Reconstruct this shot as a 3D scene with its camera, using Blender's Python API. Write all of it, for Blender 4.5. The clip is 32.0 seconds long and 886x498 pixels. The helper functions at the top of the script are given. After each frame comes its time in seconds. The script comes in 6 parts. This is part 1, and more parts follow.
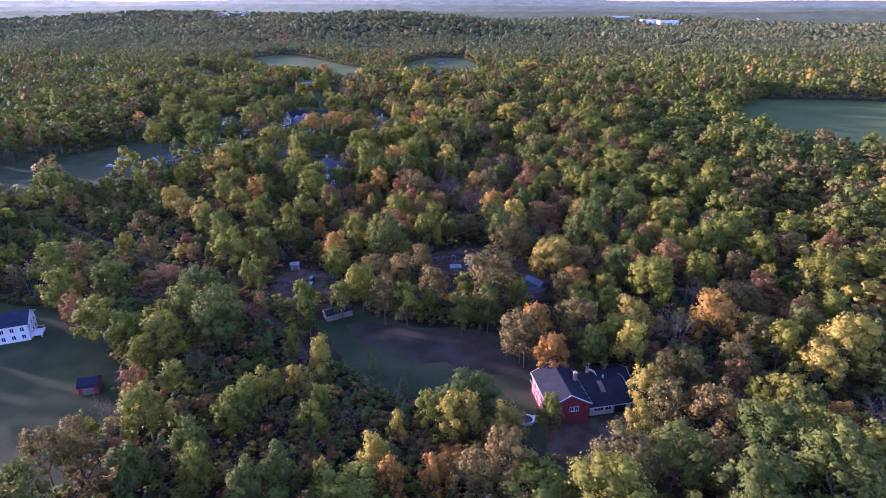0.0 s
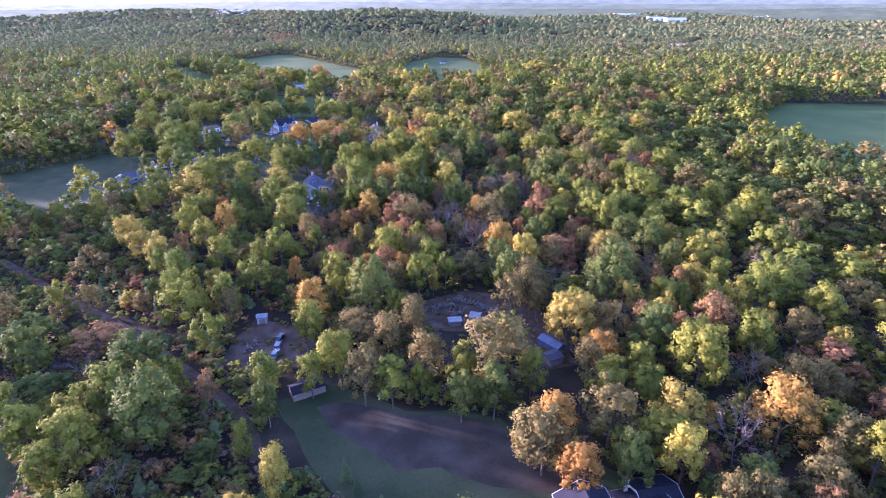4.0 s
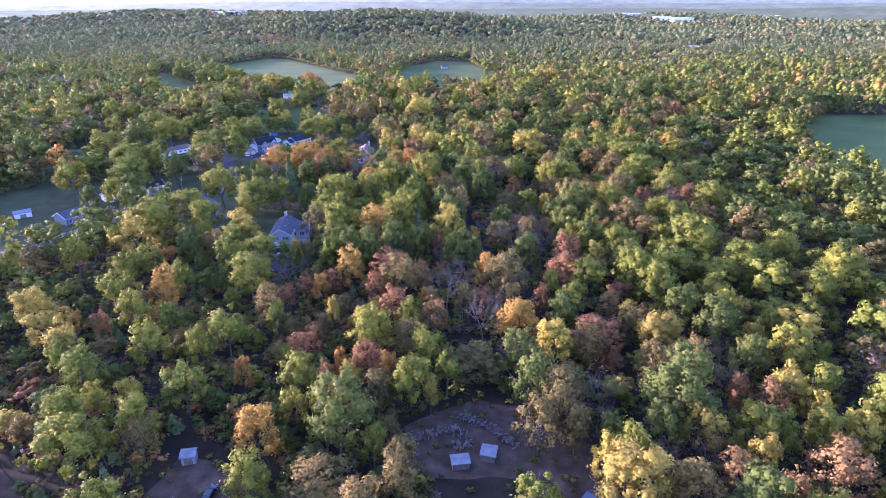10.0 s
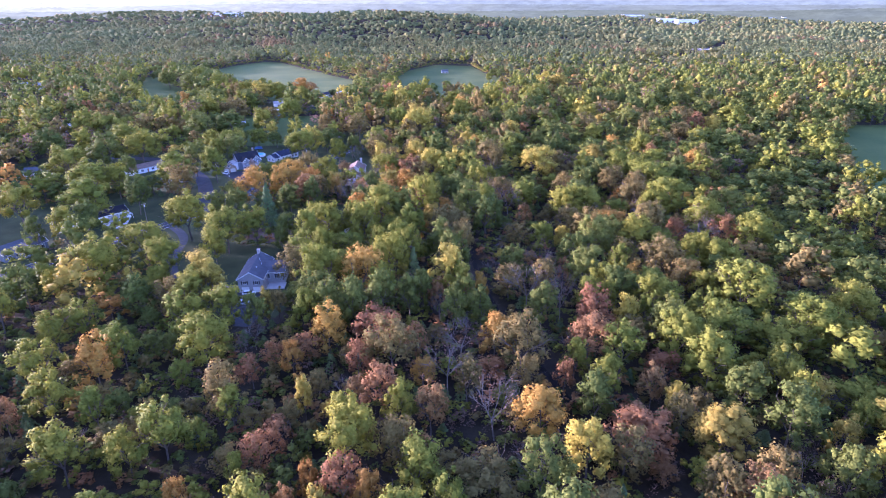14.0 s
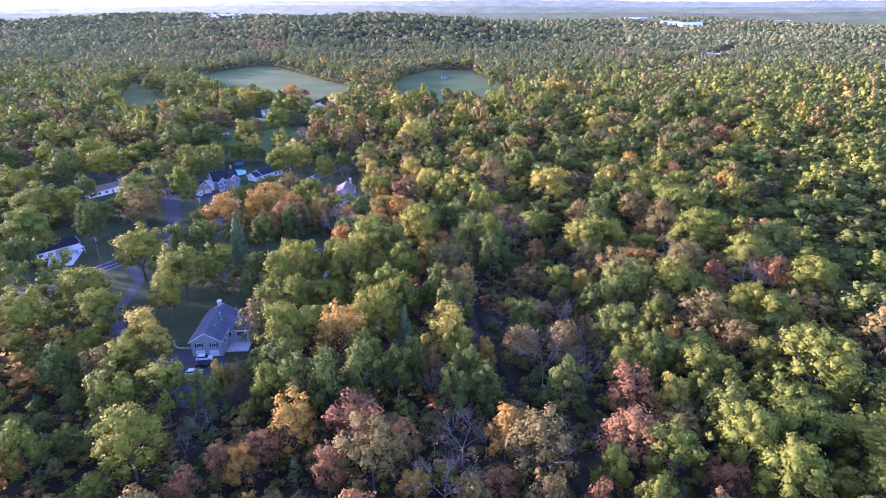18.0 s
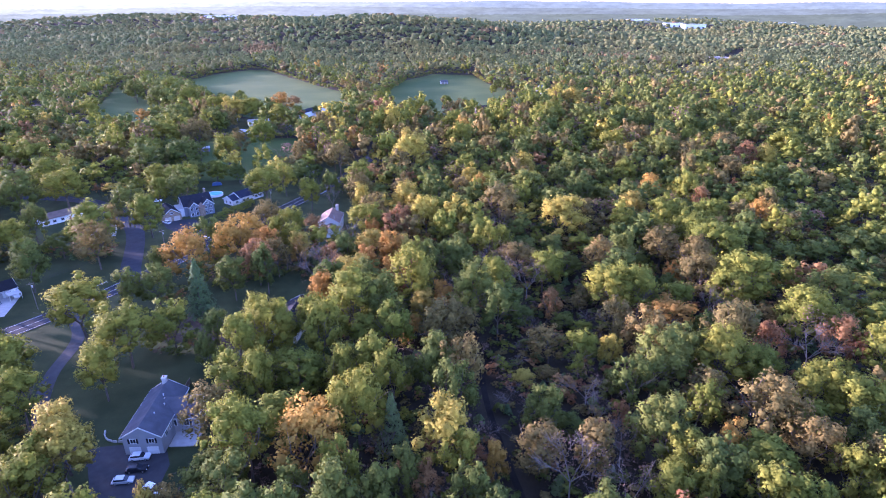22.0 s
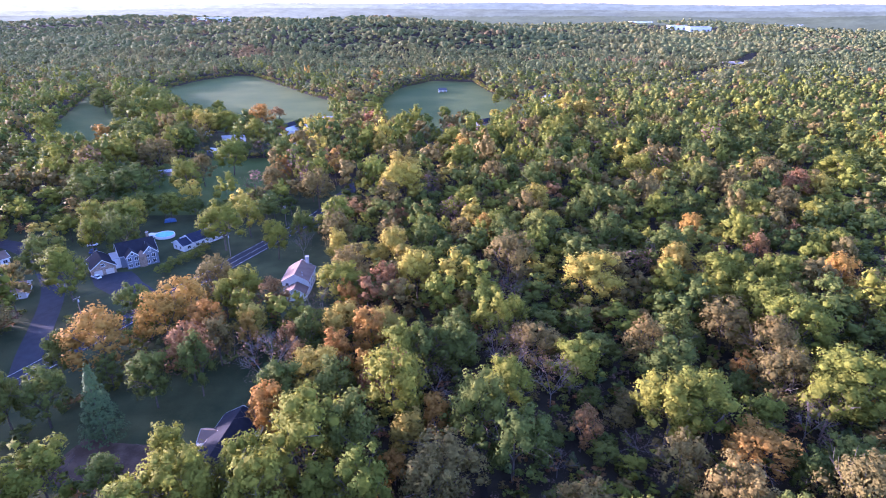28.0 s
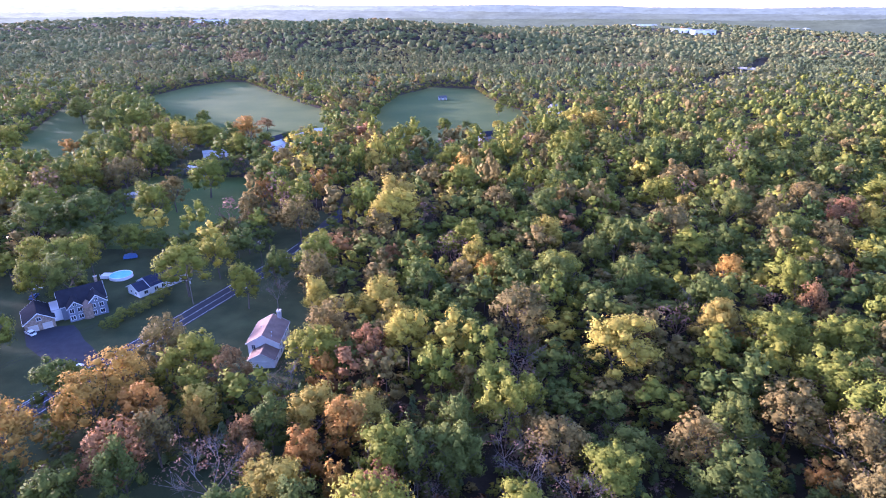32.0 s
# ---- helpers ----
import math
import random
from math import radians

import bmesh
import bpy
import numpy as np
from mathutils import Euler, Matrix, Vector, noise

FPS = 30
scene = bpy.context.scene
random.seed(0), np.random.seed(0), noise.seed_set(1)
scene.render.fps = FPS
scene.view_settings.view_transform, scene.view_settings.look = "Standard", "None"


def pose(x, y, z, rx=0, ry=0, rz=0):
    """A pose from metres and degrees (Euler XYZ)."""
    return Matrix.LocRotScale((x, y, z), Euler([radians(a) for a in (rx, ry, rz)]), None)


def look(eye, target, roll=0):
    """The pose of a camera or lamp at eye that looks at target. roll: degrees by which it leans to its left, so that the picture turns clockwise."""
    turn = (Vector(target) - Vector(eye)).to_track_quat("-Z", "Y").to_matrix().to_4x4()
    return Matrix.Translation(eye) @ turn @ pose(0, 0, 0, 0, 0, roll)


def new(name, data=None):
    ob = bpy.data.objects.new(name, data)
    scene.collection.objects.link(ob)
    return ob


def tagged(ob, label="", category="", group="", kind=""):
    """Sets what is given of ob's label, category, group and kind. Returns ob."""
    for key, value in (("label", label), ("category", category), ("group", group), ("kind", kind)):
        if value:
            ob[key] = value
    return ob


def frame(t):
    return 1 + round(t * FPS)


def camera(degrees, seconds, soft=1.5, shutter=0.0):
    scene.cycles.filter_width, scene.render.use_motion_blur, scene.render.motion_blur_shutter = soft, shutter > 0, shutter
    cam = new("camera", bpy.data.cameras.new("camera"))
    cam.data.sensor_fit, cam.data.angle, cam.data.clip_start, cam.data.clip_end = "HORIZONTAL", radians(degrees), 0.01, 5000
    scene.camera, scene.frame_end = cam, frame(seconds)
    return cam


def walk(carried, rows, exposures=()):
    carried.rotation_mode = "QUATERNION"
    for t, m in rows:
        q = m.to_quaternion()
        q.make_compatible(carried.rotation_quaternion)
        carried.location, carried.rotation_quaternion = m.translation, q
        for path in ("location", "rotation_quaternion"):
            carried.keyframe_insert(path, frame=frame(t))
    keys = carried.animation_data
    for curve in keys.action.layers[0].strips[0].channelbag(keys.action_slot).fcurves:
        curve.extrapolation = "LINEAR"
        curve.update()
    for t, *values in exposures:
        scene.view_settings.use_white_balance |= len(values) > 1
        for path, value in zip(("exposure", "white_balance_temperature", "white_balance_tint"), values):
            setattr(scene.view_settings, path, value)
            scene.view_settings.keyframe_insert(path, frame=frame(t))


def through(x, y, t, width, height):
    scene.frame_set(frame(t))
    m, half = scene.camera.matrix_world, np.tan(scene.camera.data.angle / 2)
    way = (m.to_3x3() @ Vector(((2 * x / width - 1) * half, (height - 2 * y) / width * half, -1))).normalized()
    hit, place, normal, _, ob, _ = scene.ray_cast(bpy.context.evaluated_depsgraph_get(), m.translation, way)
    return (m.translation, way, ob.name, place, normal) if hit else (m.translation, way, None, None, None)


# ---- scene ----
cam = camera(75.0, 32.0, soft=1.0)
# seconds, eye, tilt from straight down, heading, roll
FLIGHT = [
    (0, 0.18, 0.05, 94.71, 66.70, -0.02, -0.09),
    (2, 1.39, 20.59, 94.78, 66.57, 0.18, -0.02),
    (4, 2.27, 40.69, 95.07, 66.48, 0.34, 0.05),
    (6, 2.60, 60.12, 95.69, 66.45, 0.44, 0.10),
    (8, 2.49, 79.58, 96.29, 66.44, 0.49, 0.15),
    (10, 2.20, 99.72, 96.51, 66.42, 0.51, 0.17),
    (12, 2.00, 120.22, 96.36, 66.44, 0.53, 0.17),
    (14, 2.11, 140.54, 96.01, 66.57, 0.56, 0.15),
    (16, 2.37, 160.50, 95.81, 66.70, 0.59, 0.11),
    (18, 2.55, 180.01, 96.06, 66.73, 0.58, 0.06),
    (20, 2.58, 199.21, 96.62, 66.73, 0.54, 0.01),
    (22, 2.48, 218.31, 97.22, 66.81, 0.51, -0.04),
    (24, 2.50, 237.46, 97.56, 66.89, 0.48, -0.07),
    (26, 2.85, 256.74, 97.50, 66.93, 0.45, -0.09),
    (28, 3.33, 275.98, 97.53, 66.95, 0.44, -0.11),
    (30, 3.72, 295.00, 98.14, 67.02, 0.46, -0.15),
    (32, 4.03, 313.89, 99.11, 67.12, 0.50, -0.19),
]
walk(cam, [(t, pose(x, y, z, tilt, 0, yaw) @ pose(0, 0, 0, 0, 0, -roll)) for t, x, y, z, tilt, yaw, roll in FLIGHT],
     exposures=[(0, 2.36, 5030, 62), (1.0, 2.96, 5020, 60), (2.0, 3.18, 5000, 59), (32, 3.10, 5000, 58)])

# ---- light ----
SUN_AZIMUTH = radians(160)    # where the sun stands, turned from +x towards +y
SUN_HEIGHT = radians(8.8)
world = bpy.data.worlds.new("sky")
scene.world = world
world.use_nodes = True
wn = world.node_tree.nodes
sky = wn.new("ShaderNodeTexSky")
sky.sky_type = "NISHITA"
sky.sun_disc = False
sky.sun_elevation = SUN_HEIGHT
sky.sun_rotation = radians(90) - SUN_AZIMUTH
sky.dust_density, sky.ozone_density = 1.0, 1.6
world.node_tree.links.new(sky.outputs["Color"], wn["Background"].inputs["Color"])
wn["Background"].inputs["Strength"].default_value = 0.15
sun_data = bpy.data.lights.new("sun", "SUN")
sun_data.energy, sun_data.angle, sun_data.color = 2.8, radians(1.5), (1.0, 0.84, 0.62)
sun = new("sun", sun_data)
sun.matrix_world = look((0, 0, 0), (-math.cos(SUN_AZIMUTH) * math.cos(SUN_HEIGHT), -math.sin(SUN_AZIMUTH) * math.cos(SUN_HEIGHT), -math.sin(SUN_HEIGHT)))

# ---- materials ----
def surface(name, colour, rough=0.9, metal=0.0, spread=0.25, scale=1.5, fine=12.0, bump=0.2, second=None):
    """A worn surface: two scales of tone, a little relief, and some difference from piece to piece."""
    m = bpy.data.materials.new(name)
    m.use_nodes = True
    n, l = m.node_tree.nodes, m.node_tree.links
    b = n["Principled BSDF"]
    b.inputs["Roughness"].default_value, b.inputs["Metallic"].default_value = rough, metal
    if rough >= 0.85:        # loose, matt stuff has no sheen
        b.inputs["Specular IOR Level"].default_value = 0.12
    geo, info = n.new("ShaderNodeNewGeometry"), n.new("ShaderNodeObjectInfo")
    big, small = n.new("ShaderNodeTexNoise"), n.new("ShaderNodeTexNoise")
    big.inputs["Scale"].default_value, small.inputs["Scale"].default_value = scale, fine
    big.inputs["Detail"].default_value = small.inputs["Detail"].default_value = 5
    for tex in (big, small):
        l.new(geo.outputs["Position"], tex.inputs["Vector"])
    ramp = n.new("ShaderNodeMix")
    ramp.data_type = "RGBA"
    dark = [c * (1 - spread) for c in colour]
    ramp.inputs["A"].default_value = (*dark, 1)
    ramp.inputs["B"].default_value = (*(second or [min(1, c * (1 + spread)) for c in colour]), 1)
    add = n.new("ShaderNodeMath")
    add.operation = "MULTIPLY_ADD"
    add.inputs[1].default_value = 0.5
    l.new(small.outputs["Fac"], add.inputs[0])
    half = n.new("ShaderNodeMath")
    half.operation = "MULTIPLY_ADD"
    half.inputs[1].default_value, half.inputs[2].default_value = 1.8, -0.65
    l.new(big.outputs["Fac"], half.inputs[0])
    l.new(half.outputs[0], add.inputs[2])
    off = n.new("ShaderNodeMath")
    off.operation = "SUBTRACT"
    off.use_clamp = True
    off.inputs[1].default_value = 0.25
    l.new(add.outputs[0], off.inputs[0])
    l.new(off.outputs[0], ramp.inputs["Factor"])
    tone = n.new("ShaderNodeHueSaturation")
    val = n.new("ShaderNodeMath")
    val.operation = "MULTIPLY_ADD"
    val.inputs[1].default_value, val.inputs[2].default_value = 0.2, 0.9
    l.new(info.outputs["Random"], val.inputs[0])
    l.new(val.outputs[0], tone.inputs["Value"])
    l.new(ramp.outputs["Result"], tone.inputs["Color"])
    l.new(tone.outputs["Color"], b.inputs["Base Color"])
    if bump:
        bp = n.new("ShaderNodeBump")
        bp.inputs["Strength"].default_value, bp.inputs["Distance"].default_value = bump, 0.05
        l.new(small.outputs["Fac"], bp.inputs["Height"])
        l.new(bp.outputs["Normal"], b.inputs["Normal"])
    return m


def foliage(name, colour, other, through=0.32, flick=0.26):
    """Leaves: a tone for each tree, a smaller change from leaf to leaf, and light that shines through."""
    m = bpy.data.materials.new(name)
    m.use_nodes = True
    n, l = m.node_tree.nodes, m.node_tree.links
    b = n["Principled BSDF"]
    b.inputs["Roughness"].default_value = 0.8
    b.inputs["Specular IOR Level"].default_value = 0.1
    info, geo, att = n.new("ShaderNodeObjectInfo"), n.new("ShaderNodeNewGeometry"), n.new("ShaderNodeAttribute")
    att.attribute_name = "tone"
    s = n.new("ShaderNodeMath")
    s.operation = "ADD"
    l.new(info.outputs["Random"], s.inputs[0])
    l.new(att.outputs["Fac"], s.inputs[1])
    fr = n.new("ShaderNodeMath")
    fr.operation = "FRACT"
    l.new(s.outputs[0], fr.inputs[0])
    mix = n.new("ShaderNodeMix")
    mix.data_type = "RGBA"
    mix.inputs["A"].default_value, mix.inputs["B"].default_value = (*colour, 1), (*other, 1)
    jit = n.new("ShaderNodeMath")
    jit.operation = "MULTIPLY_ADD"
    jit.use_clamp = True
    jit.inputs[1].default_value = 0.77 * flick
    l.new(geo.outputs["Random Per Island"], jit.inputs[0])
    sh = n.new("ShaderNodeMath")
    sh.operation = "MULTIPLY_ADD"
    sh.inputs[1].default_value, sh.inputs[2].default_value = 0.95, -0.1
    l.new(fr.outputs[0], sh.inputs[0])
    l.new(sh.outputs[0], jit.inputs[2])
    l.new(jit.outputs[0], mix.inputs["Factor"])
    hsv = n.new("ShaderNodeHueSaturation")
    v = n.new("ShaderNodeMath")
    v.operation = "MULTIPLY_ADD"
    v.inputs[1].default_value, v.inputs[2].default_value = flick, 1 - flick / 2
    l.new(geo.outputs["Random Per Island"], v.inputs[0])
    l.new(v.outputs[0], hsv.inputs["Value"])
    l.new(mix.outputs["Result"], hsv.inputs["Color"])
    l.new(hsv.outputs["Color"], b.inputs["Base Color"])
    tr = n.new("ShaderNodeBsdfTranslucent")
    l.new(hsv.outputs["Color"], tr.inputs["Color"])
    ms = n.new("ShaderNodeMixShader")
    ms.inputs[0].default_value = through
    l.new(b.outputs[0], ms.inputs[1])
    l.new(tr.outputs[0], ms.inputs[2])
    l.new(ms.outputs[0], n["Material Output"].inputs["Surface"])
    return m


LEAF = {
    "green": foliage("green_leaves", (0.084, 0.108, 0.022), (0.134, 0.144, 0.027)),
    "lime": foliage("yellow_green_leaves", (0.138, 0.156, 0.022), (0.205, 0.192, 0.025)),
    "gold": foliage("golden_leaves", (0.28, 0.21, 0.038), (0.38, 0.31, 0.044)),
    "orange": foliage("orange_leaves", (0.320, 0.160, 0.034), (0.360, 0.225, 0.040)),
    "red": foliage("red_brown_leaves", (0.225, 0.105, 0.044), (0.265, 0.155, 0.052)),
    "tan": foliage("tan_leaves", (0.140, 0.114, 0.034), (0.200, 0.142, 0.040)),
    "bare": foliage("last_leaves", (0.13, 0.085, 0.062), (0.18, 0.115, 0.075)),
    "pine": foliage("needles", (0.070, 0.105, 0.038), (0.120, 0.145, 0.046), 0.2),
}
# leaves of the distant woods, base colours paled to stand for haze
HAZED_LEAF = (foliage("hazed_green_leaves", (0.110, 0.132, 0.052), (0.146, 0.160, 0.058), 0.4, 0.06), foliage("hazed_olive_leaves", (0.148, 0.150, 0.058), (0.188, 0.176, 0.062), 0.4, 0.06), foliage("hazed_russet_leaves", (0.192, 0.148, 0.062), (0.210, 0.142, 0.066), 0.4, 0.06))
bark = surface("bark", (0.13, 0.105, 0.085), 0.95, spread=0.35, scale=2, fine=20)
pale_bark = surface("pale_bark", (0.185, 0.155, 0.130), 0.95, spread=0.3, scale=2, fine=20)
forest_floor = surface("forest_floor", (0.036, 0.027, 0.018), 1.0, spread=0.45, scale=0.12, fine=1.4, second=(0.052, 0.044, 0.025), bump=0.5)
lawn_green = surface("lawn_grass", (0.040, 0.054, 0.020), 1.0, spread=0.3, scale=0.10, fine=2.5, second=(0.070, 0.078, 0.030), bump=0.4)
meadow = surface("meadow_grass", (0.042, 0.058, 0.022), 1.0, spread=0.35, scale=0.045, fine=1.2, second=(0.085, 0.082, 0.040), bump=0.5)
field_green = surface("field_grass", (0.062, 0.098, 0.022), 1.0, spread=0.25, scale=0.02, fine=0.4, second=(0.098, 0.116, 0.030), bump=0.3)
dirt = surface("bare_dirt", (0.092, 0.060, 0.038), 1.0, spread=0.4, scale=0.25, fine=2.5, second=(0.140, 0.098, 0.070), bump=0.4)
# track ground, its near-black colour holding the shade of the gap between trees
gap_shade = surface("shaded_track_floor", (0.020, 0.016, 0.013), 0.95, spread=0.4, scale=0.3, fine=3, bump=0.4)
dry_grass = surface("dry_grass", (0.052, 0.042, 0.030), 1.0, spread=0.35, scale=0.12, fine=1.6, second=(0.085, 0.068, 0.050), bump=0.5)
asphalt = surface("asphalt", (0.042, 0.044, 0.052), 0.85, spread=0.18, scale=0.4, fine=9)
old_asphalt = surface("old_asphalt", (0.058, 0.058, 0.061), 0.9, spread=0.2, scale=0.5, fine=6)
line_paint = surface("road_paint", (0.55, 0.55, 0.53), 0.7, spread=0.2, scale=1, fine=8, bump=0)
concrete = surface("concrete", (0.42, 0.40, 0.38), 0.9, spread=0.15, scale=0.8, fine=10)

# ---- the land ----
def height(x, y):
    """The lie of the land: level round the houses, a wooded hill beyond the fields, rolling woods far off."""
    h = np.clip(52 * np.exp(-(np.where(x < -170, (x + 170) / 560.0, (x + 170) / 430.0)) ** 2 - ((y - 1830) / 340.0) ** 2) - 1.6, 0, None)
    h = h + np.clip(34 * np.exp(-((x + 1100) / 600.0) ** 2 - ((y - 2500) / 300.0) ** 2) - 1.0, 0, None)
    h = h + 11 * np.exp(-((x - 1080) / 520.0) ** 2 - ((y - 2900) / 260.0) ** 2)
    far = np.clip((np.hypot(x, y) - 1300) / 1500, 0, 1) * (1 - 0.75 * np.exp(-((x - 1080) / 700.0) ** 2 - ((y - 2750) / 450.0) ** 2))
    return h + far * (8 * np.sin(x / 310.0 + y / 700.0) + 7 * np.sin(y / 190.0 - x / 900.0) + 5 * np.sin(x / 140.0 - y / 95.0))


def inside(x, y, poly):
    """Whether points lie in an outline."""
    hit = np.zeros(np.shape(x), bool)
    for (ax, ay), (bx, by) in zip(poly, poly[1:] + poly[:1]):
        if ay != by:
            hit ^= ((ay > y) != (by > y)) & (x < (bx - ax) * (y - ay) / (by - ay) + ax)
    return hit


def mesh_object(name, verts, faces, mat, parent=None):
    me = bpy.data.meshes.new(name)
    me.from_pydata([tuple(v) for v in verts], [], [tuple(f) for f in faces])
    me.materials.append(mat)
    ob = new(name, me)
    ob.parent = parent
    return ob


def ground_sheet():
    xs = np.sign(np.linspace(-1, 1, 181)) * np.abs(np.linspace(-1, 1, 181)) ** 1.8 * 4700
    ys = -900 + 5500 * np.linspace(0, 1, 161) ** 1.5
    gx, gy = np.meshgrid(xs, ys)
    keep = height(gx, gy)
    v = np.stack([gx, gy, keep - 0.02], -1).reshape(-1, 3)
    nx = len(xs)
    f = [(j * nx + i, j * nx + i + 1, (j + 1) * nx + i + 1, (j + 1) * nx + i) for j in range(len(ys) - 1) for i in range(nx - 1)]
    return tagged(mesh_object("ground", v, f, forest_floor), "dark woodland floor with leaf litter and low growth", "ground", kind="structure")


ground_sheet()
CLEAR = []      # outlines in which no wood grows
FIELDS = []     # outlines of the far fields, which bushes line


def patch(name, outline, mat, label, category, z=0.04, rough=2.5, clear=True, seed=1, under=0.0):
    """A piece of open ground with a slightly ragged edge, cut fine enough to be uneven."""
    rng = random.Random(seed)
    z += 0.0045 * (len(CLEAR) % 9)
    mid = (sum(q[0] for q in outline) / len(outline), sum(q[1] for q in outline) / len(outline))
    pts = []
    for (ax, ay), (bx, by) in zip(outline, outline[1:] + outline[:1]):
        n = max(1, int(math.hypot(bx - ax, by - ay) / 6))
        for k in range(n):
            e = rng.uniform(-rough, rough) * 0.5
            pts.append((ax + (bx - ax) * k / n + e, ay + (by - ay) * k / n + rng.uniform(-rough, rough) * 0.5))
    if under:       # the grass goes on under the first trees
        pts = [(x + under * (x - mid[0]) / math.hypot(x - mid[0], y - mid[1]), y + under * (y - mid[1]) / math.hypot(x - mid[0], y - mid[1])) for x, y in pts]
    bm = bmesh.new()
    bm.faces.new([bm.verts.new((x, y, z)) for x, y in pts])
    bmesh.ops.triangulate(bm, faces=bm.faces[:])
    me = bpy.data.meshes.new(name)
    bm.normal_update()
    if sum(f.normal.z for f in bm.faces) < 0:
        bmesh.ops.reverse_faces(bm, faces=bm.faces[:])
    bm.to_mesh(me)
    bm.free()
    me.materials.append(mat)
    if clear:
        CLEAR.append(outline)
    if category == "field":
        FIELDS.append(outline)
    return tagged(new(name, me), label, category, kind="structure")


def smooth_line(pts, step=3.0):
    """A curve through the points."""
    out = []
    P = [Vector(q) for q in pts]
    P = [2 * P[0] - P[1]] + P + [2 * P[-1] - P[-2]]
    for i in range(1, len(P) - 2):
        n = max(2, int((P[i + 1] - P[i]).length / step))
        for k in range(n):
            t = k / n
            a, b, c, d = P[i - 1:i + 3]
            out.append(0.5 * (2 * b + (c - a) * t + (2 * a - 5 * b + 4 * c - d) * t * t + (3 * b - a - 3 * c + d) * t ** 3))
    out.append(P[-2])
    return out


def strip(name, pts, width, mat, label, category, z=0.115, offset=0.0, clear=0.0, parent=None, dash=None):
    """A ribbon along a line: a road, a lane, a painted line."""
    line = smooth_line(pts)
    v, f = [], []
    for i, q in enumerate(line):
        d = (line[min(i + 1, len(line) - 1)] - line[max(i - 1, 0)]).normalized()
        s = Vector((-d.y, d.x))
        for e in (-0.5, 0.5):
            v.append((*(q + s * (offset + e * width)), z))
        if i and not (dash and (i // dash) % 2):
            f.append((2 * i - 2, 2 * i, 2 * i + 1, 2 * i - 1)[::-1])
    if clear:
        lefts, rights = [], []
        for i in range(0, len(line), 4):
            d = (line[min(i + 1, len(line) - 1)] - line[max(i - 1, 0)]).normalized()
            s = Vector((-d.y, d.x)) * clear
            lefts.append(tuple(line[i] + s))
            rights.append(tuple(line[i] - s))
        CLEAR.append(lefts + rights[::-1])
    ob = mesh_object(name, v, f, mat, parent)
    if label:
        tagged(ob, label, category, kind="structure" if not parent else "")
    return ob


patch("grass_between_houses", [(-300, 250), (-190, 290), (-120, 330), (-60, 305), (-32, 360), (-32, 420), (-38, 520), (-60, 600), (-150, 570), (-260, 520), (-330, 400)], lawn_green, "rough grass between the houses", "grass", z=0.012, clear=False, seed=30)
patch("lawn_by_barn", [(-42, 160), (-28, 168), (-8, 158), (16, 155), (26, 142), (50, 134), (54, 112), (44, 100), (24, 100), (12, 114), (-12, 122), (-28, 138)], meadow, "rough shaded meadow beside the red house", "meadow", seed=2)
patch("dry_grass", [(-30, 160), (-8, 156), (16, 153), (26, 142), (36, 136), (36, 131), (22, 130), (6, 134), (-12, 140), (-26, 150)], dry_grass, "strip of dry brown grass behind the red house", "grass", z=0.09, rough=5, clear=False, seed=41)
patch("lawn_west", [(-165, 172), (-126, 166), (-106, 154), (-93, 138), (-82, 118), (-79, 84), (-170, 80)], lawn_green, "mown lawn in evening shade", "lawn", seed=3, under=4)
patch("yard_of_cars", [(-62, 178), (-60, 203), (-45, 199), (-37, 188), (-35, 178), (-46, 171)], dirt, "bare dirt yard with old cars", "yard", seed=4)
patch("yard_of_wood", [(-7, 197), (-9, 211), (8, 223), (25, 219), (37, 204), (40, 178), (30, 174), (18, 194)], dirt, "bare dirt yard with wood piles", "yard", seed=5)
patch("lawn_grey_house", [(-116, 372), (-108, 340), (-93, 322), (-80, 311), (-56, 309), (-54, 330), (-57, 350), (-62, 364), (-84, 360), (-100, 380)], lawn_green, "shaded lawn round the grey house", "lawn", seed=6, under=4)
patch("lawn_dark_house", [(-98, 392), (-84, 402), (-55, 418), (-36, 398), (-36, 364), (-52, 361), (-72, 368), (-92, 380)], lawn_green, "sunlit strip of lawn before the dark house", "lawn", seed=7, under=4)
patch("lawn_ranch", [(-195, 372), (-142, 366), (-136, 384), (-124, 410), (-132, 430), (-172, 428), (-198, 400)], lawn_green, "mown lawn beside the road", "lawn", seed=8, under=4)
patch("lawn_crossroad", [(-215, 455), (-150, 440), (-140, 458), (-158, 480), (-176, 505), (-215, 512)], lawn_green, "lawn round the brown-roofed houses", "lawn", seed=9, under=4)
patch("lawn_pool", [(-160, 498), (-140, 465), (-108, 446), (-92, 470), (-82, 500), (-92, 526), (-136, 538), (-158, 520)], lawn_green, "garden lawn with a round pool", "lawn", seed=10, under=4)
patch("lawn_white_house", [(-84, 478), (-62, 512), (-42, 496), (-36, 462), (-58, 450)], lawn_green, "shaded lawn beside the white house", "lawn", seed=11, under=4)
patch("lawn_far_west", [(-285, 320), (-250, 368), (-222, 410), (-172, 408), (-164, 372), (-172, 340), (-192, 305), (-222, 270)], lawn_green, "wide mown lawn with scattered trees", "lawn", seed=12, under=4)
patch("paddock", [(-184, 592), (-174, 655), (-112, 652), (-96, 600), (-102, 556), (-160, 554)], field_green, "small green paddock between tree lines", "field", seed=13, under=9)
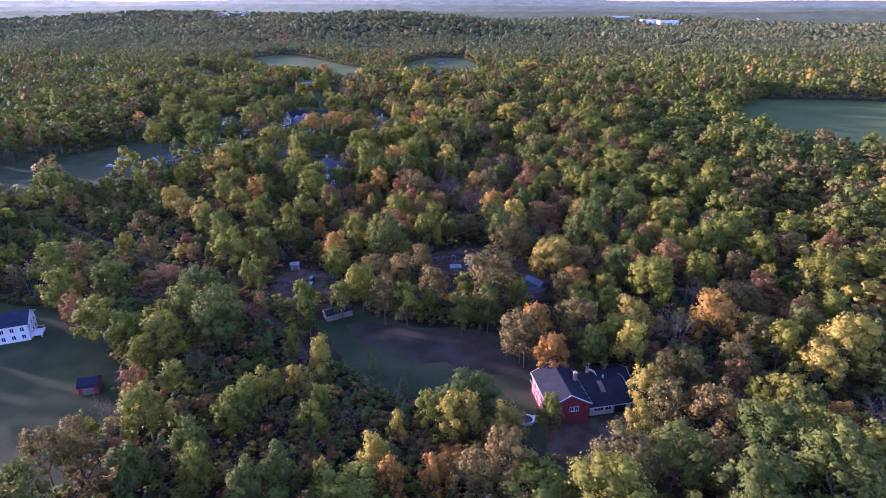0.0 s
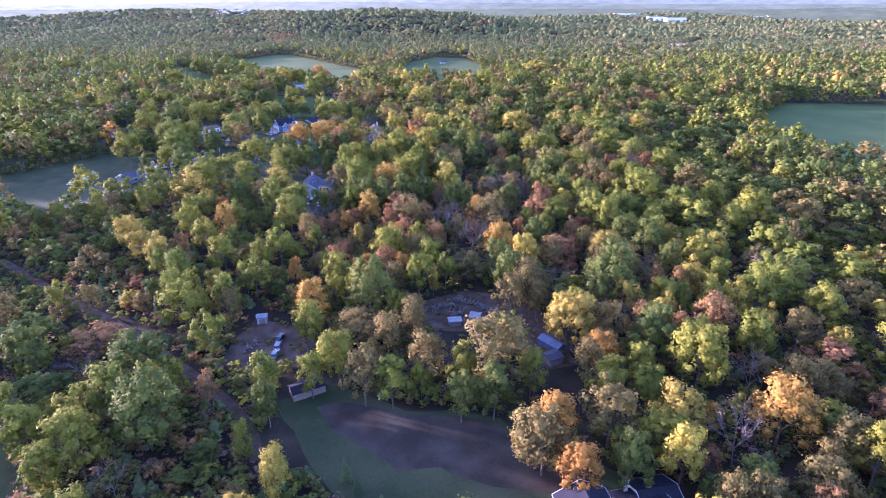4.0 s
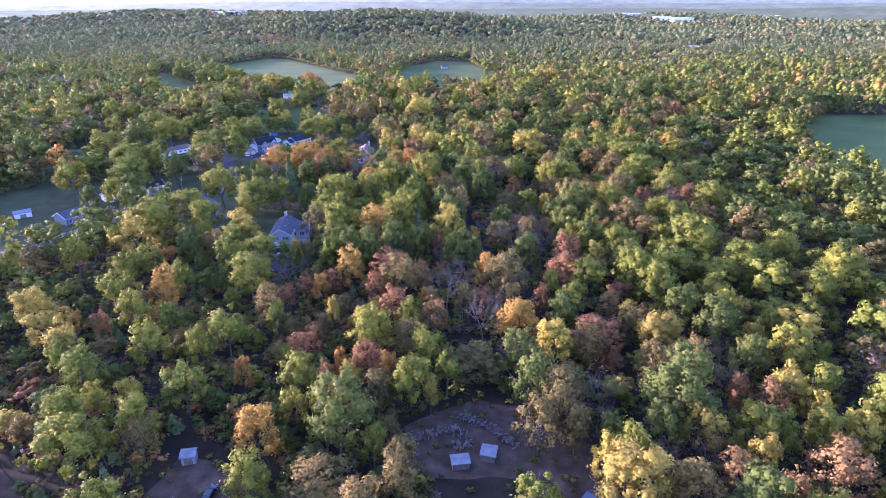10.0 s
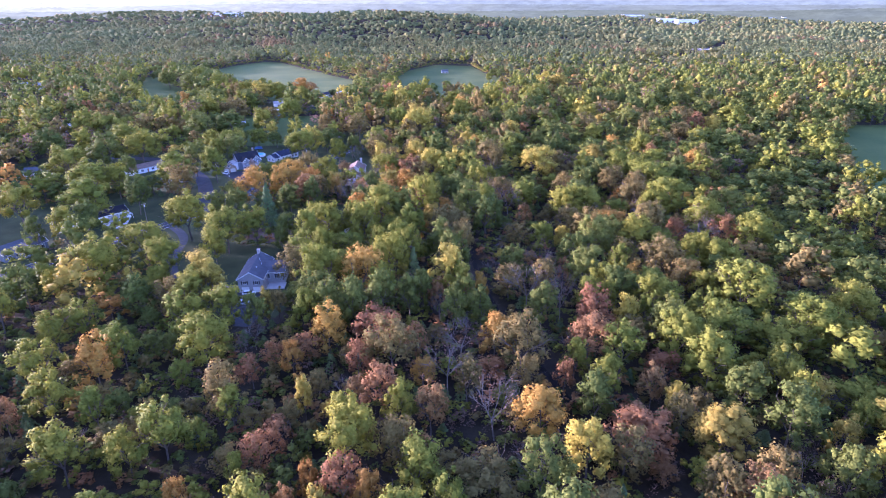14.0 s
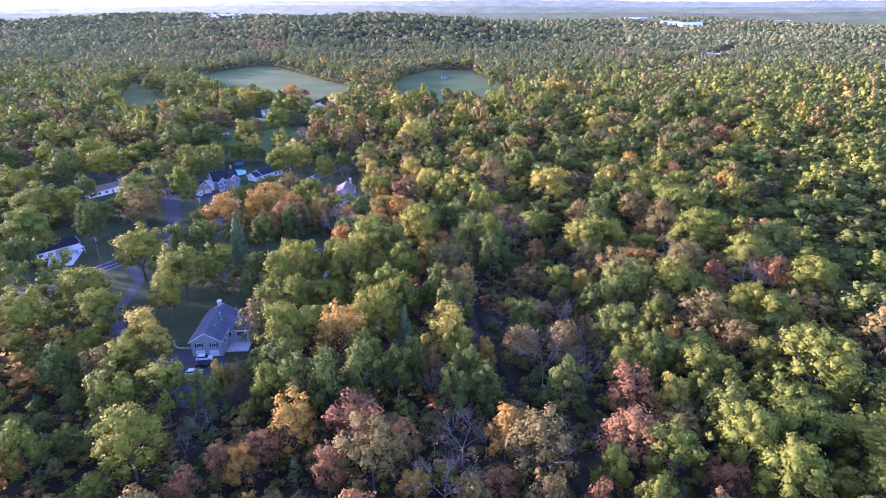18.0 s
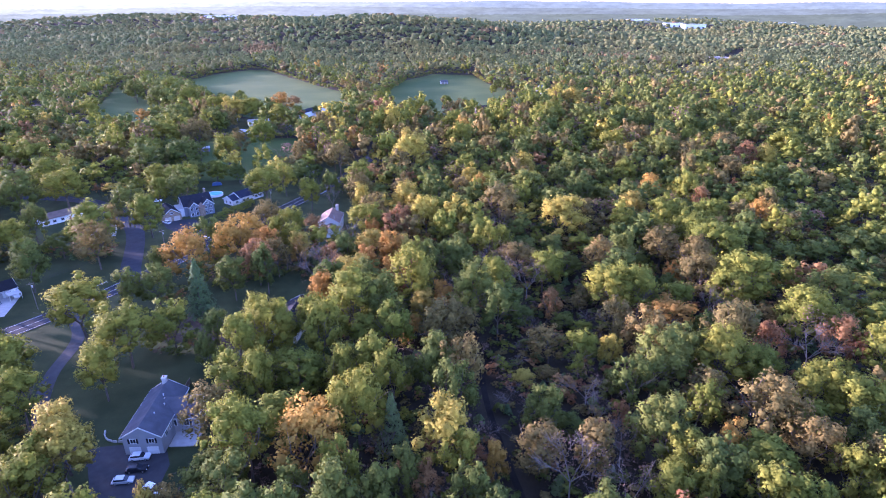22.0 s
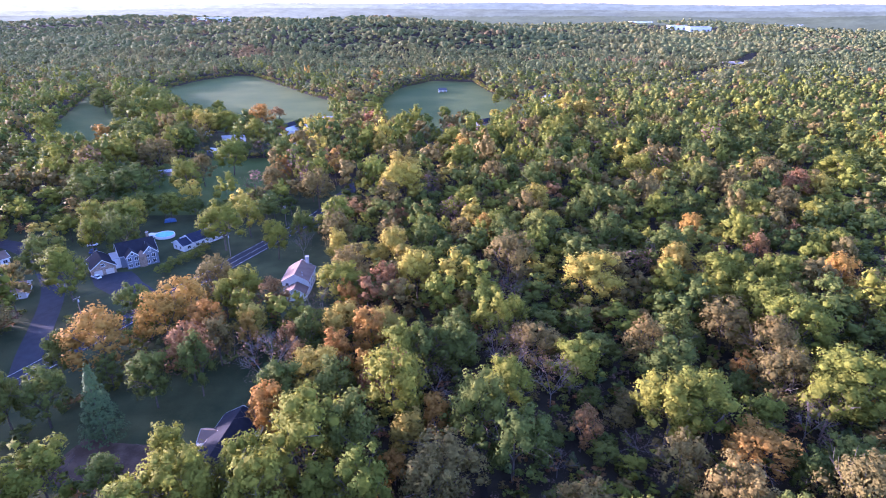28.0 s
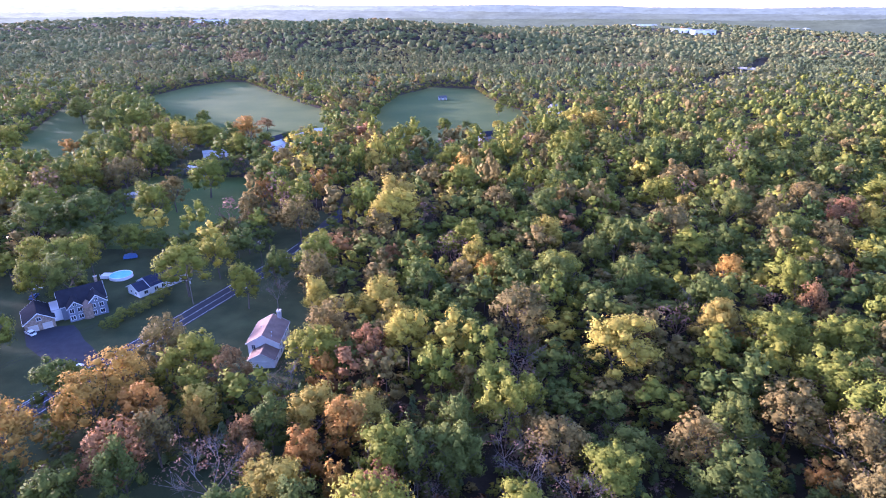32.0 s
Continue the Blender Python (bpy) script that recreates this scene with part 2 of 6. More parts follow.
patch("field_west", [(-338, 988), (-328, 1087), (-301, 1135), (-272, 1127), (-166, 955), (-116, 895), (-100, 805), (-132, 772), (-174, 748), (-224, 800), (-279, 880)], field_green, "wide green hay field", "field", seed=14, under=9)
patch("field_far_west", [(-365, 849), (-399, 932), (-380, 942), (-323, 841), (-285, 803), (-247, 728), (-247, 690), (-268, 645), (-308, 680), (-312, 733)], field_green, "green hay field behind a row of trees", "field", seed=15, under=9)
patch("field_middle", [(-66, 860), (-54, 1003), (-17, 1084), (36, 1070), (52, 958), (86, 875), (72, 780), (10, 722), (-58, 752)], field_green, "green hay field with a farmhouse", "field", seed=16, under=9)
patch("field_east", [(226, 445), (285, 558), (335, 612), (440, 600), (540, 540), (430, 410), (300, 350), (250, 380)], field_green, "green field in the shade of the wood", "field", seed=17, under=9)
patch("farm_yard", [(-212, 750), (-165, 655), (-95, 682), (-88, 795), (-125, 792), (-150, 735)], meadow, "farm yard with sheds", "yard", clear=False, seed=18)
strip("lane", [(-175, 248), (-126, 214), (-101, 198), (-75, 178), (-60, 166), (-46, 152), (-40, 140)], 3.2, dirt, "narrow dirt lane through the wood", "lane", clear=1.3)
strip("forest_track", [(34, 262), (23, 294), (17, 318), (13, 342), (12, 362), (10, 400)], 1.6, gap_shade, "track through the wood, darkened for the shade of the gap", "track", clear=1.4)
ROAD = [(-190, 300), (-160, 345), (-136, 378), (-120, 405), (-100, 452), (-80, 500), (-66, 534), (-60, 552)]
road = strip("road", ROAD, 8.2, asphalt, "two-lane asphalt road with white edge lines", "road", clear=7.0)
strip("road_in_woods", [(-60, 552), (-54, 580), (-44, 640)], 8.2, asphalt, "asphalt road going on between trees", "road", clear=3.0)
for off, nm in ((-3.4, "edge_line"), (3.4, "edge_line"), (-0.15, "centre_line")):
    strip(nm, ROAD, 0.16, line_paint, "", "", z=0.135, offset=off, parent=road)
strip("side_road", [(-117, 412), (-122.8, 423.8), (-129.5, 439.7), (-137.1, 456.4), (-145.9, 470.6), (-161.1, 487.1), (-190, 508), (-240, 516)], 7.6, asphalt, "winding side road of dark asphalt", "road", z=0.105, clear=5.0)
strip("driveway", [(-129, 392), (-114, 374), (-109, 352), (-100, 334), (-88, 324), (-77, 320), (-66, 319)], 3.8, old_asphalt, "grey asphalt driveway", "driveway", z=0.10, clear=3.0)
patch("parking_pad", [(-82.2, 324.3), (-74.4, 325.9), (-64.0, 325.1), (-60.8, 319.3), (-60.0, 313.6), (-59.3, 306.6), (-62.1, 299.4), (-66.3, 299.4), (-72.8, 308.2)], old_asphalt, "grey asphalt parking pad before the garage", "driveway", z=0.09, rough=0.5)
patch("driveway_dark_house", [(-84, 386), (-58, 383), (-54, 375), (-56, 368), (-74, 368), (-88, 374)], dirt, "brown gravel driveway", "driveway", z=0.07, rough=1, clear=False)
patch("driveway_ranch", [(-162, 397), (-151, 402), (-146, 386), (-155, 384)], concrete, "pale concrete driveway", "driveway", z=0.07, rough=0.3, clear=False)
patch("driveway_gables", [(-136, 478), (-121, 481), (-112, 472), (-98, 459), (-102, 449), (-112, 456), (-128, 468)], asphalt, "dark asphalt driveway", "driveway", z=0.07, rough=0.5, clear=False)
patch("red_house_drive", [(26, 113), (46, 116), (48, 107), (36, 99), (26, 82), (20, 84), (24, 101)], dirt, "dark gravel drive before the garage", "driveway", z=0.07, rough=1)

# ---- building kit ----
def part(name, bm, mat, parent, label=""):
    """Links a bmesh as one mesh object under a thing or under a part."""
    me = bpy.data.meshes.new(name)
    bm.to_mesh(me)
    bm.free()
    me.materials.append(mat)
    ob = new(name, me)
    ob.parent = parent
    if label:
        ob["label"] = label
    return ob


def box(bm, x0, x1, y0, y1, z0, z1):
    """A closed box between the given planes."""
    v = [bm.verts.new(q) for q in ((x0, y0, z0), (x1, y0, z0), (x1, y1, z0), (x0, y1, z0), (x0, y0, z1), (x1, y0, z1), (x1, y1, z1), (x0, y1, z1))]
    for f in ((3, 2, 1, 0), (4, 5, 6, 7), (0, 1, 5, 4), (1, 2, 6, 5), (2, 3, 7, 6), (3, 0, 4, 7)):
        bm.faces.new([v[i] for i in f])
    return bm


def soft_box(x0, x1, y0, y1, z0, z1, edge=0.03):
    bm = box(bmesh.new(), x0, x1, y0, y1, z0, z1)
    bmesh.ops.bevel(bm, geom=bm.edges[:], offset=edge, segments=1, affect="EDGES")
    return bm


def prism(outline, y0, y1):
    """An outline in x and z, drawn out along y."""
    bm = bmesh.new()
    a = [bm.verts.new((x, y0, z)) for x, z in outline]
    b = [bm.verts.new((x, y1, z)) for x, z in outline]
    n = len(outline)
    bm.faces.new(a)
    bm.faces.new(b[::-1])
    for i in range(n):
        bm.faces.new((a[i], b[i], b[(i + 1) % n], a[(i + 1) % n]))
    bmesh.ops.recalc_face_normals(bm, faces=bm.faces[:])
    return bm


def cylinder(bm, x, y, z0, z1, r0, r1=None, n=10):
    r1 = r0 if r1 is None else r1
    a = [bm.verts.new((x + r0 * math.cos(k * 2 * math.pi / n), y + r0 * math.sin(k * 2 * math.pi / n), z0)) for k in range(n)]
    b = [bm.verts.new((x + r1 * math.cos(k * 2 * math.pi / n), y + r1 * math.sin(k * 2 * math.pi / n), z1)) for k in range(n)]
    bm.faces.new(a[::-1])
    bm.faces.new(b)
    for i in range(n):
        bm.faces.new((a[i], a[(i + 1) % n], b[(i + 1) % n], b[i]))
    return bm


def thing(name, x, y, heading, label, category, group="", z=0.0):
    ob = new(name)
    ob.matrix_basis = pose(x, y, z + float(height(x, y)), 0, 0, heading)
    return tagged(ob, label, category, group)


glass = surface("window_glass", (0.03, 0.035, 0.045), 0.08, spread=0.1, bump=0)
white_paint = surface("white_paint", (0.70, 0.70, 0.69), 0.6, spread=0.06, scale=0.7, fine=6, bump=0.05)
grey_siding = surface("grey_siding", (0.33, 0.33, 0.33), 0.7, spread=0.08, scale=0.6, fine=7)
beige_siding = surface("beige_siding", (0.52, 0.47, 0.41), 0.7, spread=0.08, scale=0.6, fine=7)
red_siding = surface("red_siding", (0.30, 0.045, 0.045), 0.7, spread=0.2, scale=0.8, fine=8)
blue_siding = surface("blue_grey_siding", (0.15, 0.17, 0.205), 0.7, spread=0.1, scale=0.6, fine=7)
stone_wall = surface("stone_facing", (0.34, 0.25, 0.18), 0.9, spread=0.4, scale=1.6, fine=5, bump=0.5)
brick_red = surface("chimney_brick", (0.38, 0.18, 0.13), 0.9, spread=0.3, scale=2, fine=9)
grey_shingle = surface("grey_shingles", (0.075, 0.077, 0.088), 0.9, spread=0.22, scale=0.5, fine=5)
blue_shingle = surface("dark_blue_shingles", (0.026, 0.030, 0.050), 0.85, spread=0.22, scale=0.5, fine=5)
brown_shingle = surface("brown_shingles", (0.185, 0.128, 0.098), 0.9, spread=0.22, scale=0.5, fine=5)
dark_shingle = surface("charcoal_shingles", (0.022, 0.022, 0.028), 0.85, spread=0.25, scale=0.5, fine=5)
old_tin = surface("old_tin_roof", (0.20, 0.205, 0.21), 0.6, spread=0.3, scale=0.8, fine=4, bump=0.1)
white_metal = surface("pale_metal_roof", (0.40, 0.41, 0.42), 0.45, spread=0.1, scale=0.15, fine=3, bump=0.05)
rust_metal = surface("rusted_metal", (0.20, 0.13, 0.10), 0.7, spread=0.4, scale=0.8, fine=4)
weathered_wood = surface("weathered_wood", (0.25, 0.20, 0.16), 0.9, spread=0.3, scale=1.5, fine=10)
black_rubber = surface("rubber", (0.02, 0.02, 0.02), 0.8, spread=0.2)
chrome = surface("wheel_metal", (0.5, 0.5, 0.5), 0.35, 0.8, spread=0.1)
pool_blue = surface("pool_water", (0.20, 0.55, 0.62), 0.05, spread=0.12, scale=0.8, fine=3)
tarp_blue = surface("blue_tarp", (0.08, 0.16, 0.36), 0.6, spread=0.2)
container_blue = surface("blue_metal", (0.05, 0.075, 0.13), 0.6, spread=0.25, scale=0.6)
PAINT = {c: surface(c + "_car_paint", v, 0.25, spread=0.05, bump=0) for c, v in (("white", (0.75, 0.76, 0.77)), ("silver", (0.50, 0.52, 0.54)), ("black", (0.02, 0.02, 0.024)), ("grey", (0.16, 0.17, 0.18)), ("blue", (0.06, 0.10, 0.22)))}


def window(parent, side, u, z, w, h, depth, length, panes=2, trim=None):
    """A window in a wall: a proud frame, panes behind glazing bars. side: s, n (along the ridge) or e, w (gables)."""
    ang = {"s": 0, "e": 90, "n": 180, "w": 270}[side]
    out = depth / 2 if side in "sn" else length / 2
    base = pose(0, 0, 0, 0, 0, ang) @ pose(u, -out, z)
    f = bmesh.new()
    t, d = 0.11, 0.07
    for x0, x1, z0, z1 in ((-w / 2 - t, w / 2 + t, h, h + t), (-w / 2 - t, w / 2 + t, -t, 0), (-w / 2 - t, -w / 2, 0, h), (w / 2, w / 2 + t, 0, h)):
        box(f, x0, x1, -d, 0.05, z0, z1)
    for k in range(1, panes):
        x = -w / 2 + w * k / panes
        box(f, x - 0.04, x + 0.04, -d * 0.8, 0.04, 0, h)
    ob = part("window", f, trim or white_paint, parent)
    ob.matrix_basis = base
    for k in range(panes):
        x0 = -w / 2 + w * k / panes + 0.04
        part("pane", box(bmesh.new(), x0, x0 + w / panes - 0.08, -0.03, 0.02, 0.01, h - 0.01), glass, ob)
    return ob


def door(parent, side, u, w, h, depth, length, mat, name="door", bars=0, z=0.0):
    """A door or a garage door, a little proud of the wall, with raised panels."""
    ang = {"s": 0, "e": 90, "n": 180, "w": 270}[side]
    out = depth / 2 if side in "sn" else length / 2
    ob = part(name, box(bmesh.new(), -w / 2, w / 2, -0.06, 0.05, 0.02, h), mat, parent)
    ob.matrix_basis = pose(0, 0, 0, 0, 0, ang) @ pose(u, -out, z)
    for k in range(bars):
        z0 = 0.15 + (h - 0.2) * k / bars
        part("panel", box(bmesh.new(), -w / 2 + 0.12, w / 2 - 0.12, -0.09, -0.05, z0, z0 + (h - 0.2) / bars - 0.1), mat, ob)
    return ob


def block(parent, cx, cy, heading, length, depth, eave, ridge, wall_mat, roof_mat, over=0.45, base=0.0, trim=True):
    """A gabled part of a building: walls as one closed shell, a roof of two thick slopes, barge boards and gutters."""
    L, D = length / 2, depth / 2
    at = pose(cx, cy, 0, 0, 0, heading)
    shell = prism([(-D, base), (D, base), (D, eave), (0, ridge), (-D, eave)], -L, L)
    ob = part("wall", shell, wall_mat, parent)
    ob.matrix_basis = at @ pose(0, 0, 0, 0, 0, 90)
    run = math.hypot(D, ridge - eave)
    sx, sz = D / run, (ridge - eave) / run
    bm = bmesh.new()
    for s in (-1, 1):
        e = (s * (D + over * sx), eave - over * sz)
        th = 0.22
        prof = [(0, ridge + 0.06), (e[0], e[1] + 0.06), (e[0], e[1] + 0.06 + th), (0, ridge + 0.06 + th)]
        a = [bm.verts.new((x, -L - over, z)) for x, z in prof]
        b = [bm.verts.new((x, L + over, z)) for x, z in prof]
        bm.faces.new(a)
        bm.faces.new(b[::-1])
        for i in range(4):
            bm.faces.new((a[i], b[i], b[(i + 1) % 4], a[(i + 1) % 4]))
    bmesh.ops.recalc_face_normals(bm, faces=bm.faces[:])
    roof = part("roof", bm, roof_mat, parent)
    roof.matrix_basis = at @ pose(0, 0, 0, 0, 0, 90)
    if trim:
        for s in (-1, 1):
            g = box(bmesh.new(), s * (D + over * sx) - 0.07, s * (D + over * sx) + 0.07, -L - over, L + over, eave - over * sz + 0.10, eave - over * sz + 0.24)
            part("gutter", g, white_paint, parent).matrix_basis = at @ pose(0, 0, 0, 0, 0, 90)
        for s in (-1, 1):
            bm = bmesh.new()
            for q in (-1, 1):
                y0 = s * (L + over + 0.02)
                e = (q * (D + over * sx), eave - over * sz)
                prof = [(0, ridge), (e[0], e[1]), (e[0], e[1] + 0.3), (0, ridge + 0.3)]
                a = [bm.verts.new((x, y0, z)) for x, z in prof]
                b = [bm.verts.new((x, y0 + s * 0.06, z)) for x, z in prof]
                bm.faces.new(a)
                bm.faces.new(b[::-1])
                for i in range(4):
                    bm.faces.new((a[i], b[i], b[(i + 1) % 4], a[(i + 1) % 4]))
            bmesh.ops.recalc_face_normals(bm, faces=bm.faces[:])
            part("barge_board", bm, white_paint, parent).matrix_basis = at @ pose(0, 0, 0, 0, 0, 90)
    return at


def fit_out(parent, at, items, depth, length):
    """Windows and doors on a wing whose pose is at. Items: kind, side, place along the wall, sill, width, height."""
    for kind, side, u, z, w, h, *more in items:
        if kind == "window":
            ob = window(parent, side, u, z, w, h, depth, length, *(more or (2,)))
        else:
            ob = door(parent, side, u, w, h, depth, length, more[0], kind, more[1] if len(more) > 1 else 0, z)
        ob.matrix_basis = at @ ob.matrix_basis


def chimney(parent, x, y, z0, z1, mat, w=0.9):
    c = part("chimney", soft_box(x - w / 2, x + w / 2, y - w * 0.4, y + w * 0.4, z0, z1, 0.04), mat, parent)
    part("cap", soft_box(x - w / 2 - 0.12, x + w / 2 + 0.12, y - w * 0.4 - 0.12, y + w * 0.4 + 0.12, z1, z1 + 0.18, 0.03), concrete, c)
    bm = bmesh.new()
    cylinder(bm, x, y, z1 + 0.18, z1 + 0.65, 0.16, 0.13, 8)
    part("flue", bm, brick_red, c)


def vents(parent, at, spots):
    for x, y, z in spots:
        bm = bmesh.new()
        cylinder(bm, x, y, z - 0.2, z + 0.55, 0.11, 0.11, 8)
        cylinder(bm, x, y, z + 0.5, z + 0.62, 0.2, 0.16, 8)
        part("roof_vent", bm, white_metal, parent).matrix_basis = at


def car(x, y, heading, colour, label, tall=1.48, length=4.6, kind="car", z=0.0):
    """A parked car: a shaped body, a glass house with a roof, lamps and four wheels."""
    top = thing("parked_" + kind, x, y, heading, label, kind, z=z)
    L, W = length / 2, 0.88
    k = tall / 1.48
    outline = [(-L, 0.38), (-L + 0.05, 0.78 * k), (-L * 0.55, 0.92 * k), (L * 0.35, 0.95 * k), (L * 0.92, 0.80 * k), (L, 0.62), (L - 0.04, 0.32), (-L + 0.1, 0.28)]
    bm = prism(outline, -W, W)
    bmesh.ops.bevel(bm, geom=bm.edges[:], offset=0.06, segments=2, affect="EDGES")
    part("body", bm, PAINT[colour], top)
    cab = [(-L * 0.86, 0.88 * k), (-L * 0.62, 1.38 * k), (L * 0.12, 1.42 * k), (L * 0.50, 0.92 * k)]
    bm = prism(cab, -W + 0.12, W - 0.12)
    bmesh.ops.bevel(bm, geom=bm.edges[:], offset=0.05, segments=1, affect="EDGES")
    part("windows", bm, glass, top, "dark car windows")
    part("roof", soft_box(-L * 0.66, L * 0.15, -W + 0.13, W - 0.13, 1.37 * k, 1.47 * k, 0.05), PAINT[colour], top)
    for sx in (-1, 1):
        for sy in (-1, 1):
            w = bmesh.new()
            cylinder(w, 0, 0, -0.11, 0.11, 0.33, 0.33, 12)
            o = part("wheel", w, black_rubber, top, "black tyre")
            o.matrix_basis = pose(sx * L * 0.62, sy * (W - 0.08), 0.33, 90, 0, 0)
            r = bmesh.new()
            cylinder(r, 0, 0, -0.125, 0.125, 0.19, 0.19, 8)
            part("rim", r, chrome, o)
    for sy in (-1, 1):
        part("headlight", soft_box(L - 0.10, L + 0.015, sy * 0.62 - 0.16, sy * 0.62 + 0.16, 0.60, 0.74, 0.02), white_paint, top, "clear headlight")
        part("tail_light", soft_box(-L - 0.015, -L + 0.08, sy * 0.64 - 0.12, sy * 0.64 + 0.12, 0.64 * k, 0.80 * k, 0.02), red_siding, top, "red tail light")
    return top

# ---- houses along the way ----
def house(name, x, y, heading, label):
    return thing(name, x, y, heading, label, "house")


ORIGIN = pose(0, 0, 0)

# red house with its grey-roofed garage
h = house("red_house", 29.7, 119.3, 0, "red-sided house with dark roofs and white windows in the woods")
a = block(h, 0, 0, 99, 13.5, 10.2, 5.6, 8.4, red_siding, dark_shingle)
fit_out(h, a, [("window", "w", u, 3.5, 0.9, 1.2) for u in (-3.8, -2.6, 0.6, 1.8)] + [("window", "n", u, z, 0.9, 1.3) for u in (-5.2, -2.6, 0, 2.6, 5.2) for z in (0.9, 3.5)] + [("window", "w", u, 0.9, 0.9, 1.2) for u in (-3.8, -2.6)] + [("garage_door", "w", 1.4, 0, 3.0, 2.3, red_siding, 4)], 10.2, 13.5)
rail = part("balcony_rail", box(bmesh.new(), -3.0, 6.6, 5.6, 5.66, 3.55, 3.65), white_paint, h, "thin white balcony rail")
rail.matrix_basis = a
a = block(h, 10.9, 3.4, 12, 10.8, 13.0, 3.0, 5.4, beige_siding, dark_shingle, 0.7)
fit_out(h, a, [("garage_door", "s", 2.6, 0, 3.2, 2.2, dark_shingle, 4), ("window", "s", -3.2, 1.3, 2.4, 0.9, 3), ("window", "s", -0.6, 1.3, 1.6, 0.9, 2)], 13.0, 10.8)
part("roof_panel", soft_box(-0.6, 0.6, -1.7, 1.7, -0.05, 0.12, 0.03), brown_shingle, h, "tan roof panel").matrix_basis = pose(10.6, 1.2, 5.05, 19, 0, 12)
a = block(h, 14.8, 8.5, 12, 8.0, 9, 3.0, 5.0, beige_siding, dark_shingle)
chimney(h, 3.9, 2.0, 3, 8.6, brick_red, 0.8)
chimney(h, 9.0, 9.4, 3, 6.4, concrete, 0.7)
chimney(h, 13.2, 8.6, 3, 6.6, brick_red, 0.8)
bm = bmesh.new()
cylinder(bm, 11.8, 4.6, 5.2, 6.1, 0.25, 0.25, 10)
part("roof_vent", bm, white_metal, h)

# long white house with a deck
h = house("white_house", -135, 150.5, 22, "white two-storey house with rows of windows and a deck")
a = block(h, 0, 0, 0, 19, 9, 5.4, 7.8, white_paint, blue_shingle)
fit_out(h, a, [("window", "s", u, z, 1.0, 1.3) for u in (-8, -5.4, -2.8, 0, 2.8, 5.4, 8) for z in (0.9, 3.4)] + [("window", "e", u, z, 1.0, 1.3) for u in (-2.6, 0, 2.6) for z in (0.9, 3.4)], 9, 19)
deck = part("deck", soft_box(9.6, 12.5, -4, 0.5, 0.8, 1.0), white_paint, h, "white timber deck")
for px in (9.9, 12.2):
    for py in (-3.8, 0.3):
        part("post", box(bmesh.new(), px - 0.08, px + 0.08, py - 0.08, py + 0.08, 0, 1.95), white_paint, deck)
for y0 in (-3.9, 0.35):
    part("rail", box(bmesh.new(), 9.8, 12.4, y0, y0 + 0.08, 1.85, 1.95), white_paint, deck)

# grey house with the parked cars
h = house("grey_house", -68.5, 331.5, 94, "grey two-storey house with a garage under and a chimney")
a = block(h, 0, 0, 0, 17.5, 8.8, 5.2, 7.9, grey_siding, grey_shingle)
fit_out(h, a, [("garage_door", "w", -2.0, 0, 2.6, 2.2, white_paint, 4), ("garage_door", "w", 2.0, 0, 2.6, 2.2, white_paint, 4)] + [("window", "w", u, 3.3, 1.2, 1.2) for u in (-2.1, 2.1)] + [("window", "n", u, 3.2, 1.2, 1.3) for u in (-6, -3, 3, 6)] + [("window", "s", u, 3.2, 1.2, 1.3) for u in (-6, -3.5)], 8.8, 17.5)
for u in (-2.1, 2.1):
    for s in (-0.95, 0.95):
        o = part("shutter", box(bmesh.new(), -0.2, 0.2, -0.09, 0, 3.25, 4.55), dark_shingle, h, "dark shutter")
        o.matrix_basis = a @ pose(0, 0, 0, 0, 0, 270) @ pose(u + s, -8.75, 0)
a2 = block(h, 2.5, -6.2, 90, 8.5, 8.4, 4.6, 7.2, grey_siding, grey_shingle)
fit_out(h, a2, [("window", "n", u, 2.2, 1.9, 1.7, 3) for u in (-2.0, 1.6)] + [("window", "w", 0, 2.2, 1.6, 1.4)], 8.4, 8.5)
chimney(h, 8.2, 0.4, 5, 9.4, concrete, 1.2)
vents(h, ORIGIN, [(-3.5, -1.4, 7.2), (0.4, -2.2, 6.8), (3.2, -1.0, 7.5)])
part("patio", soft_box(-6.8, -1.6, -11.0, -4.6, 0.02, 0.35, 0.05), concrete, h, "pale concrete patio")
for i in range(9):
    part("fence_board", box(bmesh.new(), 6 + i * 1.4, 7.36 + i * 1.4, -1.2, -1.1, 0, 1.8), weathered_wood, h)

# long low house with a pale driveway
h = house("ranch_house", -165.5, 393.5, 50, "long low white house with a grey roof and garage")
a = block(h, 0, 0, 0, 30, 8.6, 2.7, 4.6, white_paint, dark_shingle)
fit_out(h, a, [("window", "s", u, 0.9, 1.5, 1.2, 2) for u in (-13, -10, -2.8, 0.6)] + [("garage_door", "s", 8.2, 0, 4.6, 2.2, grey_siding, 4), ("door", "s", 3.6, 0, 1.0, 2.1, blue_siding, 3), ("window", "e", 0, 1.0, 1.4, 1.2)], 8.6, 30)
a2 = block(h, -6.5, -4.4, 90, 4.0, 6, 2.6, 4.2, white_paint, dark_shingle)
fit_out(h, a2, [("window", "w", 0, 0.9, 2.6, 1.2, 3)], 6, 4.0)
chimney(h, -3, 0.8, 3, 5.8, white_paint, 0.9)
vents(h, ORIGIN, [(3.5, 1.0, 4.3), (10, 1.2, 4.2)])
part("carport_awning", soft_box(11.2, 15.2, -9.4, -4.6, 2.2, 2.35, 0.05), white_metal, h, "white awning beside the garage")
for px in (11.4, 15.0):
    part("awning_post", box(bmesh.new(), px - 0.06, px + 0.06, -9.3, -9.18, 0, 2.2), white_paint, h)

